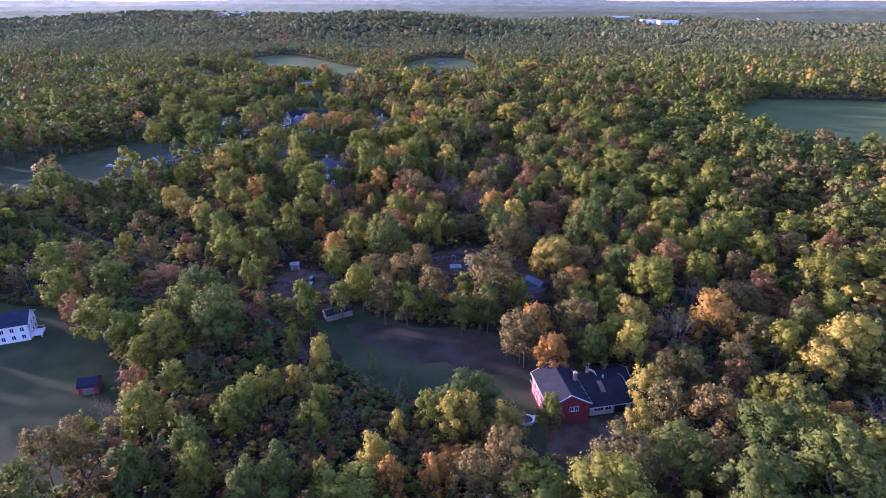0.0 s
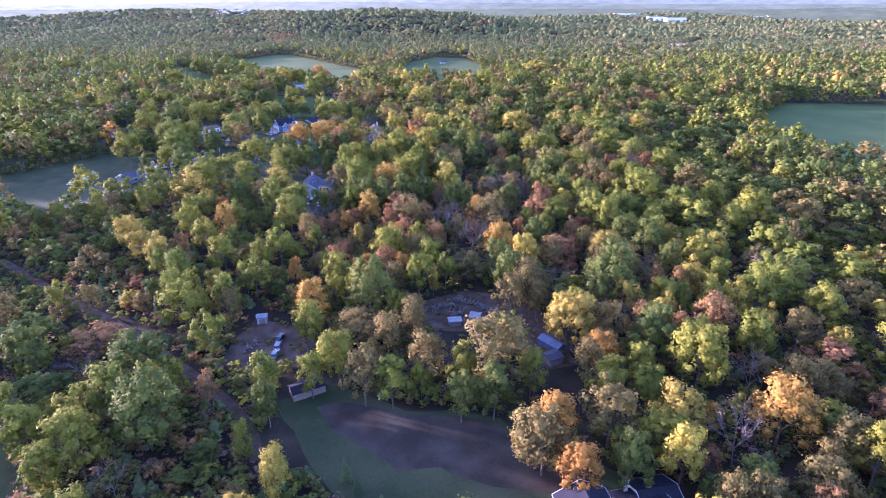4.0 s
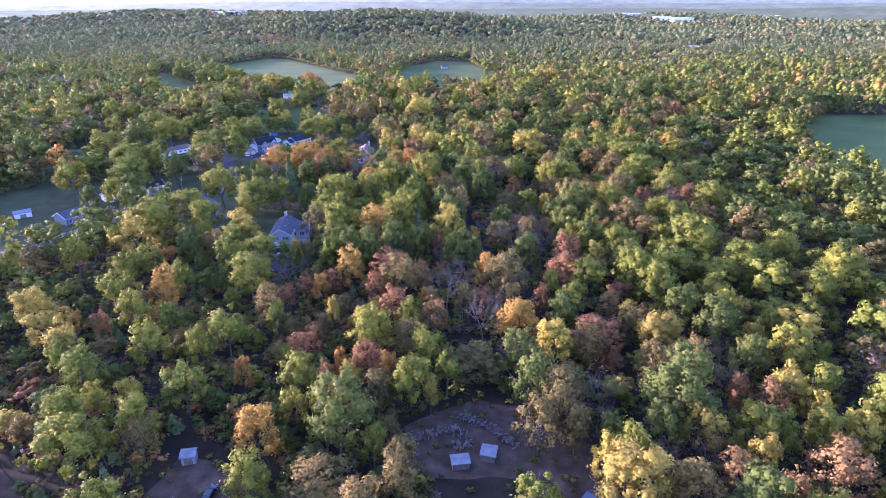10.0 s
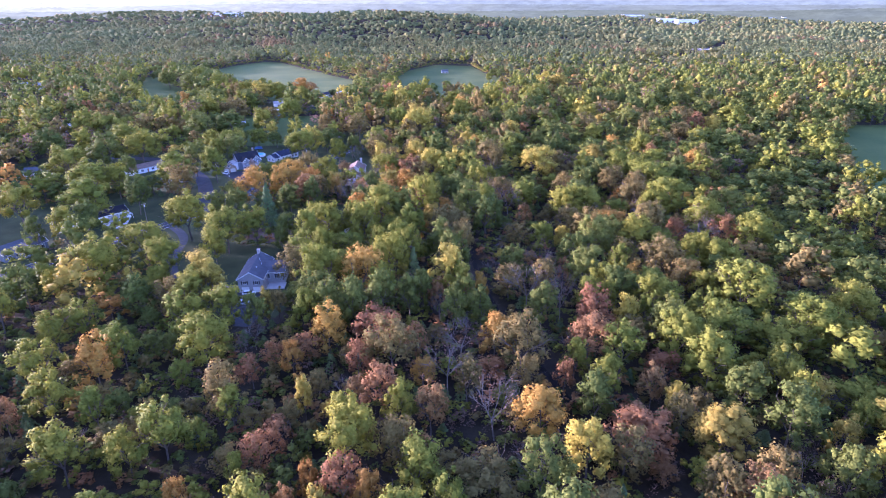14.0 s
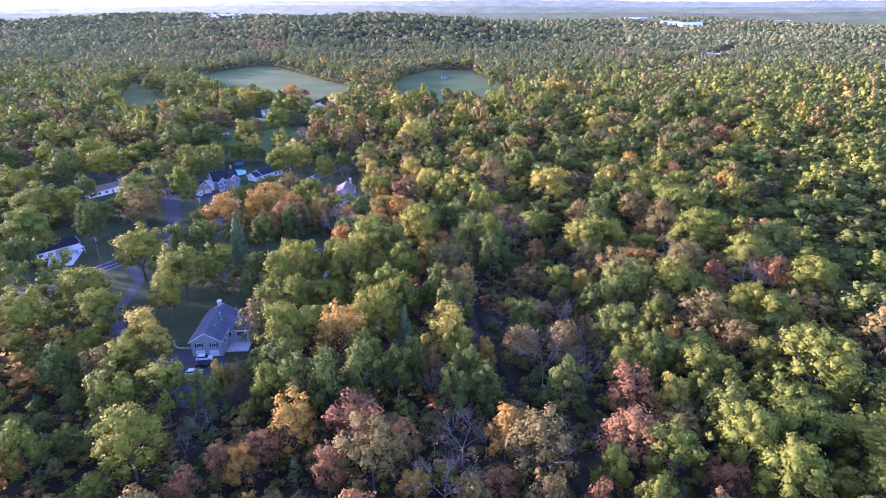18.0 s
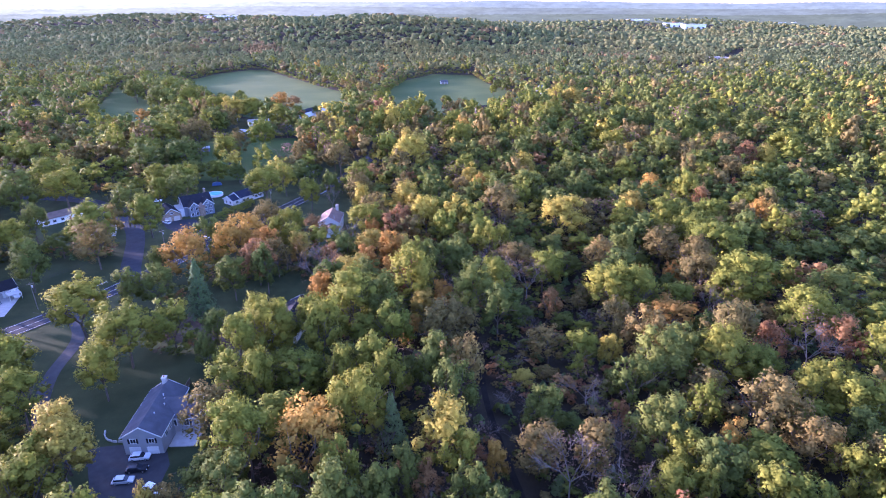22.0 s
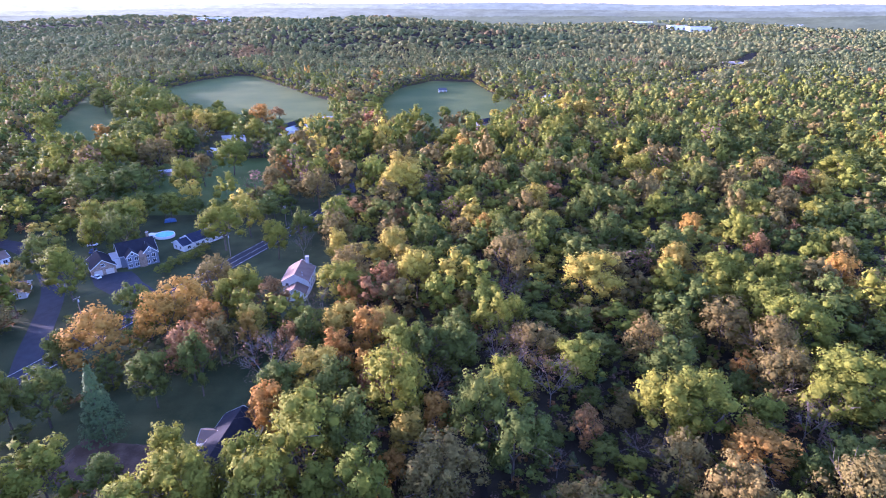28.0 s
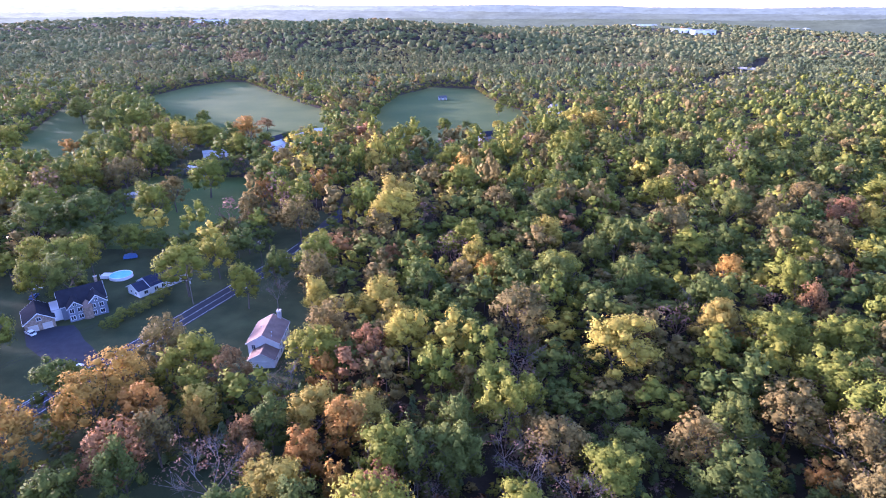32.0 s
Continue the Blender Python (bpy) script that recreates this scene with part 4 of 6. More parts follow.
def branch_tris(rng, twigs, thick, spread=1.0, low=0.28):
    """Trunk and limbs as tapered three-sided spars; returns corners of triangles."""
    out = []

    def spar(a, b, ra, rb):
        d = b - a
        d = d / (np.linalg.norm(d) + 1e-9)
        s = np.cross(d, [0.31, 0.77, 0.55])
        s /= np.linalg.norm(s)
        q = np.cross(d, s)
        ring = [s * math.cos(w) + q * math.sin(w) for w in (0, 2.094, 4.189)]
        for i in range(3):
            j = (i + 1) % 3
            out.append([a + ring[i] * ra, a + ring[j] * ra, b + ring[j] * rb])
            out.append([a + ring[i] * ra, b + ring[j] * rb, b + ring[i] * rb])

    def grow(a, d, length, r, level):
        b = a + d * length
        spar(a, b, r, r * 0.6)
        if level <= 0:
            return
        for _ in range(3 if level > 1 else twigs):
            n = d + rng.normal(0, 0.42 * spread, 3) + np.array([0, 0, 0.16])
            start = a + (b - a) * rng.uniform(0.45, 1.0)
            grow(start, n / np.linalg.norm(n), length * rng.uniform(0.55, 0.8), r * 0.5, level - 1)

    base = np.array([0.0, 0, -0.6])
    fork = np.array([rng.normal(0, 0.25), rng.normal(0, 0.25), UNIT_H * low])
    spar(base, fork, thick, thick * 0.75)
    for k in range(4):
        a = k * 1.57 + rng.uniform(-0.5, 0.5)
        d = np.array([math.cos(a) * 0.5 * spread, math.sin(a) * 0.5 * spread, 1.0])
        grow(fork, d / np.linalg.norm(d), UNIT_H * 0.27, thick * 0.55, 2)
    out = np.array(out)
    flat = np.cross(out[:, 1] - out[:, 0], out[:, 2] - out[:, 0])
    flat = flat / np.maximum(np.linalg.norm(flat, axis=1), 1e-9)[:, None]
    return out, np.repeat(flat[:, None], 3, 1)


def tri_mesh(name, tri, mat, tones=None, soft=None):
    """A mesh of loose triangles, quickly."""
    n = len(tri)
    me = bpy.data.meshes.new(name)
    me.vertices.add(3 * n)
    me.vertices.foreach_set("co", np.asarray(tri, np.float32).reshape(-1))
    me.loops.add(3 * n)
    me.loops.foreach_set("vertex_index", np.arange(3 * n, dtype=np.int32))
    me.polygons.add(n)
    me.polygons.foreach_set("loop_start", np.arange(0, 3 * n, 3, dtype=np.int32))
    me.polygons.foreach_set("loop_total", np.full(n, 3, np.int32))
    if tones is not None:
        at = me.attributes.new("tone", "FLOAT", "POINT")
        at.data.foreach_set("value", np.repeat(np.asarray(tones, np.float32), 3))
    if soft is not None:     # leaves of a lobe take the light as one rounded mass
        at = me.attributes.new("custom_normal", "FLOAT_VECTOR", "POINT")
        at.data.foreach_set("vector", np.asarray(soft, np.float32).reshape(-1))
    me.materials.append(mat)
    me.update(calc_edges=True)
    return me


KINDS = {   # shape, label
    "green": ("green_tree", "leafy green broadleaf tree in the wood"),
    "lime": ("yellow_green_tree", "broadleaf tree turning yellow-green, lit by low sun"),
    "gold": ("golden_tree", "broadleaf tree in golden autumn leaf"),
    "orange": ("orange_tree", "broadleaf tree in orange autumn leaf"),
    "red": ("red_brown_tree", "broadleaf tree in red-brown autumn leaf"),
    "tan": ("brown_tree", "broadleaf tree with thinning tan and olive leaves"),
    "bare": ("bare_tree", "nearly bare tree with pale branches and last leaves"),
    "pine": ("pine_tree", "dark green conical evergreen tree"),
}
tree_rng = np.random.default_rng(7)
SHAPES, GRAND, LOW = {}, {}, {}
for kind in KINDS:
    SHAPES[kind] = []
    for v in range(4):
        if kind == "pine":
            cloud = leaf_cloud(tree_rng, 1900, 0.36, 0, "cone")
            wood = branch_tris(tree_rng, 0, 0.22, 0.1, 0.5)
        elif kind == "bare":
            cloud = leaf_cloud(tree_rng, 480, 0.17, 22)
            wood = branch_tris(tree_rng, 11, 0.17, 1.15)
        else:
            thin = 0.75 if kind in ("tan", "red") else 1.0
            cloud = leaf_cloud(tree_rng, int(2350 * thin), 0.33, 36 if v % 2 else 26, "tall" if v == 3 else "round", 0.4, 0.6 if thin == 1 else 0.45)
            wood = branch_tris(tree_rng, 2, 0.30)
        SHAPES[kind].append((tri_mesh("crown", cloud[0], LEAF[kind], None, cloud[1]), tri_mesh("trunk", wood[0], pale_bark if kind == "bare" else bark)))
    GRAND[kind] = []        # wide crowns carry more and relatively smaller sprays
    if kind not in ("pine", "bare"):
        for v in range(3):
            cloud, wood = leaf_cloud(tree_rng, 3700 if kind in ("lime", "green", "gold") else 3200, 0.255, 40 + 6 * v, "round", 0.35, 0.62 if kind in ("lime", "green", "gold") else 0.5), branch_tris(tree_rng, 2, 0.30)
            GRAND[kind].append((tri_mesh("crown", cloud[0], LEAF[kind], None, cloud[1]), tri_mesh("trunk", wood[0], bark)))
    LOW[kind] = []
    for count, size, lobes in ((560, 0.50, 18), (180, 0.76, 11), (32, 0.70, 5), (10, 0.9, 3), (50, 1.75, 9)):
        some = []
        for v in range(5):
            if kind == "pine":
                some.append(leaf_cloud(tree_rng, max(24, int(count * 1.7)), size, 0, "cone"))
            elif kind == "bare":
                a, b = leaf_cloud(tree_rng, count // 2 + 8, size * 0.7, 12), branch_tris(tree_rng, 1, 0.25)
                few = 2 if count > 90 else 9
                some.append((np.concatenate([a[0], b[0][::few]]), np.concatenate([a[1], b[1][::few]])))
            else:
                some.append(leaf_cloud(tree_rng, count, size, lobes, "round", 0.45 if lobes > 9 else 1.0, 0.0 if count == 50 else 0.68 if lobes > 4 else 0.85))
        LOW[kind].append(some)

placed = {}     # coarse cells with the trees that stand there
TREES = {k: [] for k in KINDS}
single = {k: 0 for k in KINDS}
tree_turn = random.Random(11)


def room(x, y, r):
    i, j = int(x // 16), int(y // 16)
    for a in (i - 1, i, i + 1):
        for b in (j - 1, j, j + 1):
            for px, py, pr in placed.get((a, b), ()):
                if (px - x) ** 2 + (py - y) ** 2 < ((0.72 if y < 420 else 0.62) * (r + pr)) ** 2:
                    return False
    return True


def take(x, y, r):
    placed.setdefault((int(x // 16), int(y // 16)), []).append((x, y, r))


def tree(kind, x, y, h, r):
    """A tree of its own, with trunk and crown."""
    take(x, y, r)
    crown, trunk = tree_turn.choice(GRAND[kind] if r > 6.2 and GRAND[kind] else SHAPES[kind])
    name, label = KINDS[kind]
    top = new(name)
    top.matrix_basis = Matrix.LocRotScale((x, y, float(height(x, y))), Euler((0, 0, tree_turn.uniform(0, 6.28))), (r / UNIT_R, r / UNIT_R * tree_turn.uniform(0.9, 1.1), h / UNIT_H))
    tagged(top, label, "tree", group="trees of the wood")
    for n, me in (("trunk", trunk), ("crown", crown)):
        o = new(n, me)
        o.parent = top
    single[kind] += 1
    return top

# ---- vehicles and small things ----
car(-68.4, 321.3, 8, "white", "white estate car parked before the grey house", 1.6)
car(-67.2, 317.6, 8, "black", "black car parked before the grey house", 1.6)
car(-68.6, 314.2, 8, "silver", "silver car parked on the asphalt pad")
car(-60.6, 311.5, -20, "white", "white van half under a tree", 1.9, 5.2, "van")
car(-105, 455.5, 78, "white", "white car on the dark driveway", 1.5)
car(-131.5, 475, 150, "white", "white car beside the garage", 1.5)
car(-57, 381, 50, "black", "black pickup beside the dark-roofed house", 1.75, 5.3, "pickup")

car(-155, 395.0, -40, "grey", "grey car before the ranch house garage", 1.6)
car(-152.5, 400.5, -40, "white", "white camper beside the awning", 2.4, 5.5, "van")
car(-205, 348, 12, "white", "white boat-like trailer on the lawn", 1.2, 6.0, "trailer")
car(-200, 345.5, 10, "black", "dark car on the lawn", 1.4)
car(-170, 333, 80, "white", "white car on the lawn edge", 1.5)
car(-48.0, 190.5, 84, "black", "old black car with white panels in the yard", 1.5)
car(-47.6, 186.0, 95, "grey", "old grey car with open bonnet in the yard", 1.4)
car(-47.2, 181.5, 88, "grey", "old grey car in the yard", 1.5)
car(-49.5, 176.5, 40, "blue", "wrecked blue car in the yard", 1.2)
car(-147, 500, 100, "blue", "blue car behind the gabled house", 1.5)
car(-151, 507, 20, "white", "white car behind the gabled house", 1.5)

wall = thing("retaining_wall", -75, 327, 0, "low pale curved wall beside the garage drive", "wall")
for k in range(9):
    a = radians(200 + k * 16)
    part("block", soft_box(-0.55, 0.55, -0.15, 0.15, 0, 0.6, 0.04), concrete, wall).matrix_basis = pose(-1.5 + 5.0 * math.cos(a), 4.5 + 5.0 * math.sin(a), 0, 0, 0, 200 + k * 16 + 90)

# round pool with its deck
pool = thing("swimming_pool", -124.5, 518, 0, "round above-ground pool with pale blue water and rim", "pool")
ring = bmesh.new()
N = 28
outer = [[ring.verts.new((r * math.cos(k * 2 * math.pi / N), r * 0.95 * math.sin(k * 2 * math.pi / N), z)) for k in range(N)] for r, z in ((4.3, 0), (4.3, 1.25), (4.05, 1.25), (4.05, 0.6))]
for a, b in zip(outer, outer[1:]):
    for k in range(N):
        ring.faces.new((a[k], a[(k + 1) % N], b[(k + 1) % N], b[k]))
part("pool_wall", ring, white_paint, pool)
disc = bmesh.new()
cylinder(disc, 0, 0, 0.5, 1.08, 4.06, 4.06, N)
part("water", disc, pool_blue, pool, "pale blue pool water")
part("deck", soft_box(-7.4, -4.3, -1.8, 1.6, 0, 1.2, 0.05), white_paint, pool, "white pool deck")
for k in range(5):
    part("post", box(bmesh.new(), -7.3 + k * 0.7, -7.22 + k * 0.7, -1.75, -1.67, 1.2, 2.1), white_paint, pool)

tarp = thing("covered_trailer", -130, 536, 20, "trailer under a blue and white tarp", "trailer")
part("cover", prism([(-2.6, 0.5), (-2.3, 1.8), (0, 2.2), (2.2, 1.7), (2.7, 0.5)], -1.1, 1.1), tarp_blue, tarp)
for s in (-1, 1):
    w = bmesh.new()
    cylinder(w, 0, 0, -0.1, 0.1, 0.32, 0.32, 10)
    part("wheel", w, black_rubber, tarp).matrix_basis = pose(0, s * 1.0, 0.32, 90, 0, 0)

# trampoline by the white house
tramp = thing("trampoline", -42.5, 468, 0, "round trampoline with a net beside the white house", "trampoline")
bm = bmesh.new()
cylinder(bm, 0, 0, 0.75, 0.82, 1.9, 1.9, 20)
part("mat", bm, black_rubber, tramp)
for k in range(8):
    a = k * math.pi / 4
    bm = bmesh.new()
    cylinder(bm, 1.95 * math.cos(a), 1.95 * math.sin(a), 0, 2.4, 0.04, 0.04, 6)
    part("pole", bm, chrome, tramp)


def utility_pole(x, y, heading, tall=10.5):
    t = thing("utility_pole", x, y, heading, "weathered wooden utility pole with a crossarm", "pole", "poles along the road")
    bm = bmesh.new()
    cylinder(bm, 0, 0, -0.3, tall, 0.17, 0.11, 8)
    part("pole", bm, pale_bark, t)
    arm = part("crossarm", box(bmesh.new(), -1.1, 1.1, -0.06, 0.06, tall - 0.8, tall - 0.65), weathered_wood, t)
    for u in (-1.0, -0.45, 0.45, 1.0):
        bm = bmesh.new()
        cylinder(bm, u, 0, tall - 0.65, tall - 0.45, 0.05, 0.04, 6)
        part("insulator", bm, white_paint, arm)
    bm = bmesh.new()
    cylinder(bm, 0.32, 0, tall - 2.2, tall - 1.3, 0.22, 0.22, 8)
    part("transformer", bm, white_metal, t)
    return t


POLES = [(-164, 356), (-138, 391), (-116, 440), (-87, 496), (-73, 532)]
for x, y in POLES:
    utility_pole(x, y, 60)
wires = thing("power_lines", -110, 450, 0, "thin power lines hung between the poles", "wire")
for (ax, ay), (bx, by) in zip(POLES, POLES[1:]):
    for u in (-0.9, 0.9):
        bm = bmesh.new()
        last = None
        for k in range(9):
            t = k / 8
            px, py = ax + (bx - ax) * t + 110 + u * 0.5, ay + (by - ay) * t - 450 - u * 0.85
            z = 10.1 - 0.9 * 4 * t * (1 - t)
            cur = [bm.verts.new((px + dx, py, z + dz)) for dx, dz in ((-0.025, 0), (0.025, 0), (0, 0.04))]
            if last:
                for i in range(3):
                    bm.faces.new((last[i], last[(i + 1) % 3], cur[(i + 1) % 3], cur[i]))
            last = cur
        part("wire", bm, black_rubber, wires)


def guard_rail(x, y, heading, n=5):
    t = thing("guard_rail", x, y, heading, "pale steel guard rail on posts by the road", "guard rail")
    part("rail", prism([(-0.04, 0.45), (0.03, 0.5), (-0.02, 0.58), (0.03, 0.66), (-0.04, 0.75)], 0, n * 1.9), white_metal, t)
    for k in range(n + 1):
        part("post", box(bmesh.new(), -0.14, -0.05, k * 1.9 - 0.06, k * 1.9 + 0.06, 0, 0.7), white_metal, t)


guard_rail(-129.5, 403, -26)
guard_rail(-115.5, 424, -24)
guard_rail(-110.6, 436, -24)


def wood_pile(x, y, heading, length, rows, label, seed):
    """Split logs heaped between two posts."""
    rng = random.Random(seed)
    t = thing("wood_pile", x, y, heading, label, "wood pile")
    for k in range(int(length * rows * 2.2)):
        bm = bmesh.new()
        r = rng.uniform(0.10, 0.22)
        cylinder(bm, 0, 0, -0.4, 0.4, r, r * 0.9, 6)
        o = part("log", bm, pale_bark if rng.random() < 0.6 else bark, t)
        u = rng.uniform(-length / 2, length / 2)
        z = rng.uniform(0.1, rows * 0.33 * (1 - abs(u) / length))
        o.matrix_basis = pose(u, rng.uniform(-1.2, 1.2), z, 90 + rng.uniform(-25, 25), 0, rng.uniform(-40, 40))
    return t


wood_pile(-3.0, 208.5, 20, 7, 4, "heap of split logs on bare dirt", 1)
wood_pile(3.5, 209.5, -15, 8, 5, "heap of grey split logs", 2)
wood_pile(6.0, 205.2, 10, 5, 5, "heap of pale split logs behind a store", 3)
wood_pile(9.5, 213, -30, 10, 5, "long heap of split logs", 4)
wood_pile(15.5, 208, -50, 9, 5, "long heap of split logs by the dirt yard", 5)
wood_pile(-26, 206.5, 0, 6, 3, "heap of logs among young trees", 6)
wood_pile(-41, 193.5, 40, 6, 3, "heap of scrap timber beside old cars", 7)
wood_pile(-55.5, 186.0, 70, 7, 3, "heap of scrap beside the yard", 8)

# low hedge before the gabled house
hedge_rng = np.random.default_rng(5)
for hx, hy, hh, hl in ((-107.5, 479, 4.6, 7), (-105.5, 484, 5.0, 7), (-103, 489.5, 5.2, 7.5), (-101, 495, 4.8, 7), (-99.5, 501, 4.2, 7)):
    hedge = thing("bush", hx, hy, 56, "rounded yellow-green bush between the gardens", "bush")
    cl, cn = leaf_cloud(hedge_rng, 1500, 0.42, 30)
    cl = cl * np.array([hl / 11.0, 0.62, hh / 19.0]) - np.array([0, 0, 0.06 * hh])
    o = new("leaves", tri_mesh("leaves", cl, LEAF["lime"], None, cn))
    o.parent = hedge
    st = bmesh.new()
    cylinder(st, 0, 0, -0.2, hh * 0.5, 0.12, 0.06, 6)
    part("stem", st, bark, hedge)
CLEAR.append([(-61, 480), (-42, 480), (-40, 446), (-58, 446)])
CLEAR.append([(-86, 330), (-54, 334), (-52, 300), (-80, 300)])
CLEAR.append([(-62, 396), (-36, 394), (-36, 362), (-60, 362)])
CLEAR.append([(-150, 470), (-80, 468), (-88, 452), (-116, 440)])
CLEAR.append([(-132, 352), (-122, 410), (-102, 396), (-108, 352)])
CLEAR.append([(-126, 405), (-112, 442), (-92, 420), (-100, 388)])
CLEAR.append([(-94, 470), (-76, 516), (-58, 506), (-70, 462)])

tub = thing("garden_pool", 20.8, 113.2, 0, "small round garden pool with a pale rim by the red house", "pool")
ring = bmesh.new()
rows = [[ring.verts.new((q * math.cos(k * math.pi / 10), q * math.sin(k * math.pi / 10), z)) for k in range(20)] for q, z in ((1.75, 0), (1.75, 0.9), (1.5, 0.9), (1.5, 0.3))]
for a, b in zip(rows, rows[1:]):
    for k in range(20):
        ring.faces.new((a[k], a[(k + 1) % 20], b[(k + 1) % 20], b[k]))
part("pool_wall", ring, white_paint, tub)
disc = bmesh.new()
cylinder(disc, 0, 0, 0.1, 0.62, 1.52, 1.52, 20)
part("pool_cover", disc, black_rubber, tub, "dark pool cover")
sheet = thing("tarp_heap", 23.2, 113.6, 15, "heap of garden things under a pale tarp", "tarp")
part("cover", prism([(-1.3, 0), (-1.0, 0.9), (-0.2, 1.2), (0.7, 0.8), (1.3, 0)], -0.8, 0.8), concrete, sheet)

# the trees that stand out
tree("tan", -76, 94, 18, 4.7)
tree("green", -61, 86, 18, 4.3)
tree("green", -53, 94, 18, 3.9)
tree("lime", -49, 87, 17, 3.3)
tree("green", -37, 82, 18, 3.9)
tree("green", -32, 86, 18, 4.1)
tree("lime", -24, 87, 14, 1.9)
tree("gold", -13, 92, 16, 3.3)
tree("orange", -10, 86, 15, 3.0)
tree("green", 69, 94, 21, 6.4)
tree("lime", 108, 206, 24, 8.1)
tree("gold", 106, 128, 22, 7.4)
tree("tan", 13, 90, 19, 4.9)
tree("tan", 6, 86, 18, 4.2)
tree("tan", -81, 91, 18, 4.4)
tree("green", -78, 80, 19, 4.9)
tree("green", 75, 82, 24, 8.2)
tree("green", 57, 80, 22, 7.0)
tree("orange", -1, 87, 15, 3.0)
tree("lime", -121, 321, 24, 7.9)
tree("green", -152, 370, 20, 5.8)
tree("lime", -189, 382, 24, 8.0)
tree("green", -166, 357, 18, 4.3)
tree("lime", 94, 300, 26, 9.0)
tree("green", -95, 301, 19, 5.1)
tree("gold", -19, 574, 27, 10.0)
tree("tan", 60, 416, 20, 6.0)
tree("green", 69, 419, 20, 5.4)
tree("lime", 101, 435, 24, 8.1)
tree("lime", 104, 420, 25, 8.7)
tree("gold", -19, 556, 26, 10.0)

# the row that hides the road from the south
row_turn = random.Random(17)
for k in range(13):
    tree(("lime", "tan", "green", "lime", "green")[k % 5], -182 + 4.4 * k + row_turn.uniform(-1.5, 1.5), 262 + 6.0 * k + row_turn.uniform(-2, 2), row_turn.uniform(11, 15), row_turn.uniform(3.2, 4.8))
tree("lime", -109, 371, 24, 8.1)
tree("lime", -88, 357, 23, 7.6)
tree("lime", -87, 342, 20, 6.0)
tree("lime", -78, 364, 20, 6.2)
tree("green", -65, 364, 17, 4.6)
tree("green", -64, 354, 15, 3.6)
tree("green", -104, 389, 18, 5.2)
tree("green", -95, 390, 19, 5.6)
tree("pine", -79, 386, 22, 5.8)
tree("green", -72, 398, 19, 5.4)
tree("green", -62, 403, 21, 4.5)
tree("lime", -113, 342, 22, 7.0)
tree("lime", -100, 330, 21, 6.5)
tree("lime", -95, 314, 16, 3.9)
tree("lime", -83, 309, 18, 5.0)
tree("gold", -77, 310, 19, 5.7)
tree("tan", -87, 302, 18, 4.9)
tree("lime", -66, 294, 19, 5.6)
tree("lime", -76, 290, 20, 5.9)
tree("green", -57, 294, 16, 4.0)
tree("gold", -55, 300, 14, 2.8)
tree("tan", -52, 302, 14, 3.1)
tree("lime", -53, 350, 24, 5.7)
tree("lime", -47, 358, 25, 6.4)
tree("lime", -55, 370, 20, 4.3)
tree("lime", -51, 338, 20, 5.9)
tree("tan", -53, 326, 19, 5.6)
tree("lime", -40, 314, 26, 6.8)
tree("lime", -44, 337, 22, 5.0)
tree("green", -40, 303, 19, 5.7)
tree("lime", -41, 297, 17, 4.7)
tree("green", -33, 293, 22, 5.2)
tree("green", -26, 292, 23, 5.4)
tree("orange", -39, 385, 18, 5.1)
tree("lime", -38, 365, 22, 5.2)
tree("lime", -27, 371, 27, 8.1)
tree("green", -17, 374, 24, 6.1)
tree("lime", -13, 360, 23, 5.6)
tree("lime", -9, 389, 27, 7.6)
tree("orange", -18, 404, 15, 3.5)
tree("orange", 1, 385, 16, 4.2)
tree("green", 10, 382, 25, 6.3)
tree("lime", 19, 393, 21, 6.4)
tree("green", 18, 373, 21, 6.5)
tree("bare", 30, 397, 20, 6.0)
tree("red", 35, 383, 15, 3.6)
tree("lime", 56, 386, 23, 7.5)
tree("lime", 64, 384, 23, 7.5)
tree("tan", 52, 369, 19, 5.5)
tree("lime", 39, 353, 17, 4.7)
tree("gold", 48, 356, 15, 3.4)
tree("tan", 0, 359, 22, 5.0)
tree("lime", -18, 325, 26, 6.8)
tree("lime", -16, 343, 22, 5.1)
tree("lime", -11, 338, 21, 4.5)
tree("lime", -25, 340, 20, 4.0)
tree("green", -1, 343, 23, 5.5)
tree("tan", 6, 341, 24, 5.8)
tree("green", 4, 332, 22, 5.1)
tree("pine", -10, 323, 18, 4.4)
tree("gold", 2, 316, 25, 6.1)
tree("lime", 5, 311, 20, 4.2)
tree("bare", -12, 319, 14, 2.9)
tree("lime", -19, 307, 21, 4.6)
tree("orange", 13, 313, 14, 2.8)
tree("red", -2, 306, 15, 3.2)
tree("bare", -1, 300, 15, 3.5)
tree("green", -28, 303, 18, 3.1)
tree("green", -19, 298, 23, 5.4)
tree("green", -10, 301, 20, 4.2)
tree("green", -6, 307, 18, 3.5)
tree("green", 7, 302, 19, 3.9)
tree("green", 12, 296, 17, 4.7)
tree("green", 4, 293, 19, 3.9)
tree("green", 25, 327, 18, 4.8)
tree("bare", 28, 309, 21, 6.4)
tree("bare", 38, 330, 15, 3.4)
tree("red", 43, 329, 13, 2.5)
tree("bare", 38, 302, 19, 5.6)
tree("green", 31, 297, 18, 5.1)
tree("lime", 104, 392, 25, 9.5)
tree("lime", 95, 389, 21, 6.5)
tree("tan", 93, 413, 22, 7.2)
tree("gold", 97, 407, 15, 3.5)
tree("lime", 109, 370, 23, 7.4)
tree("green", 126, 383, 22, 7.2)
tree("red", 115, 361, 19, 5.7)
tree("red", 117, 357, 14, 3.0)
tree("lime", 121, 350, 22, 7.2)
tree("red", 94, 359, 17, 4.4)
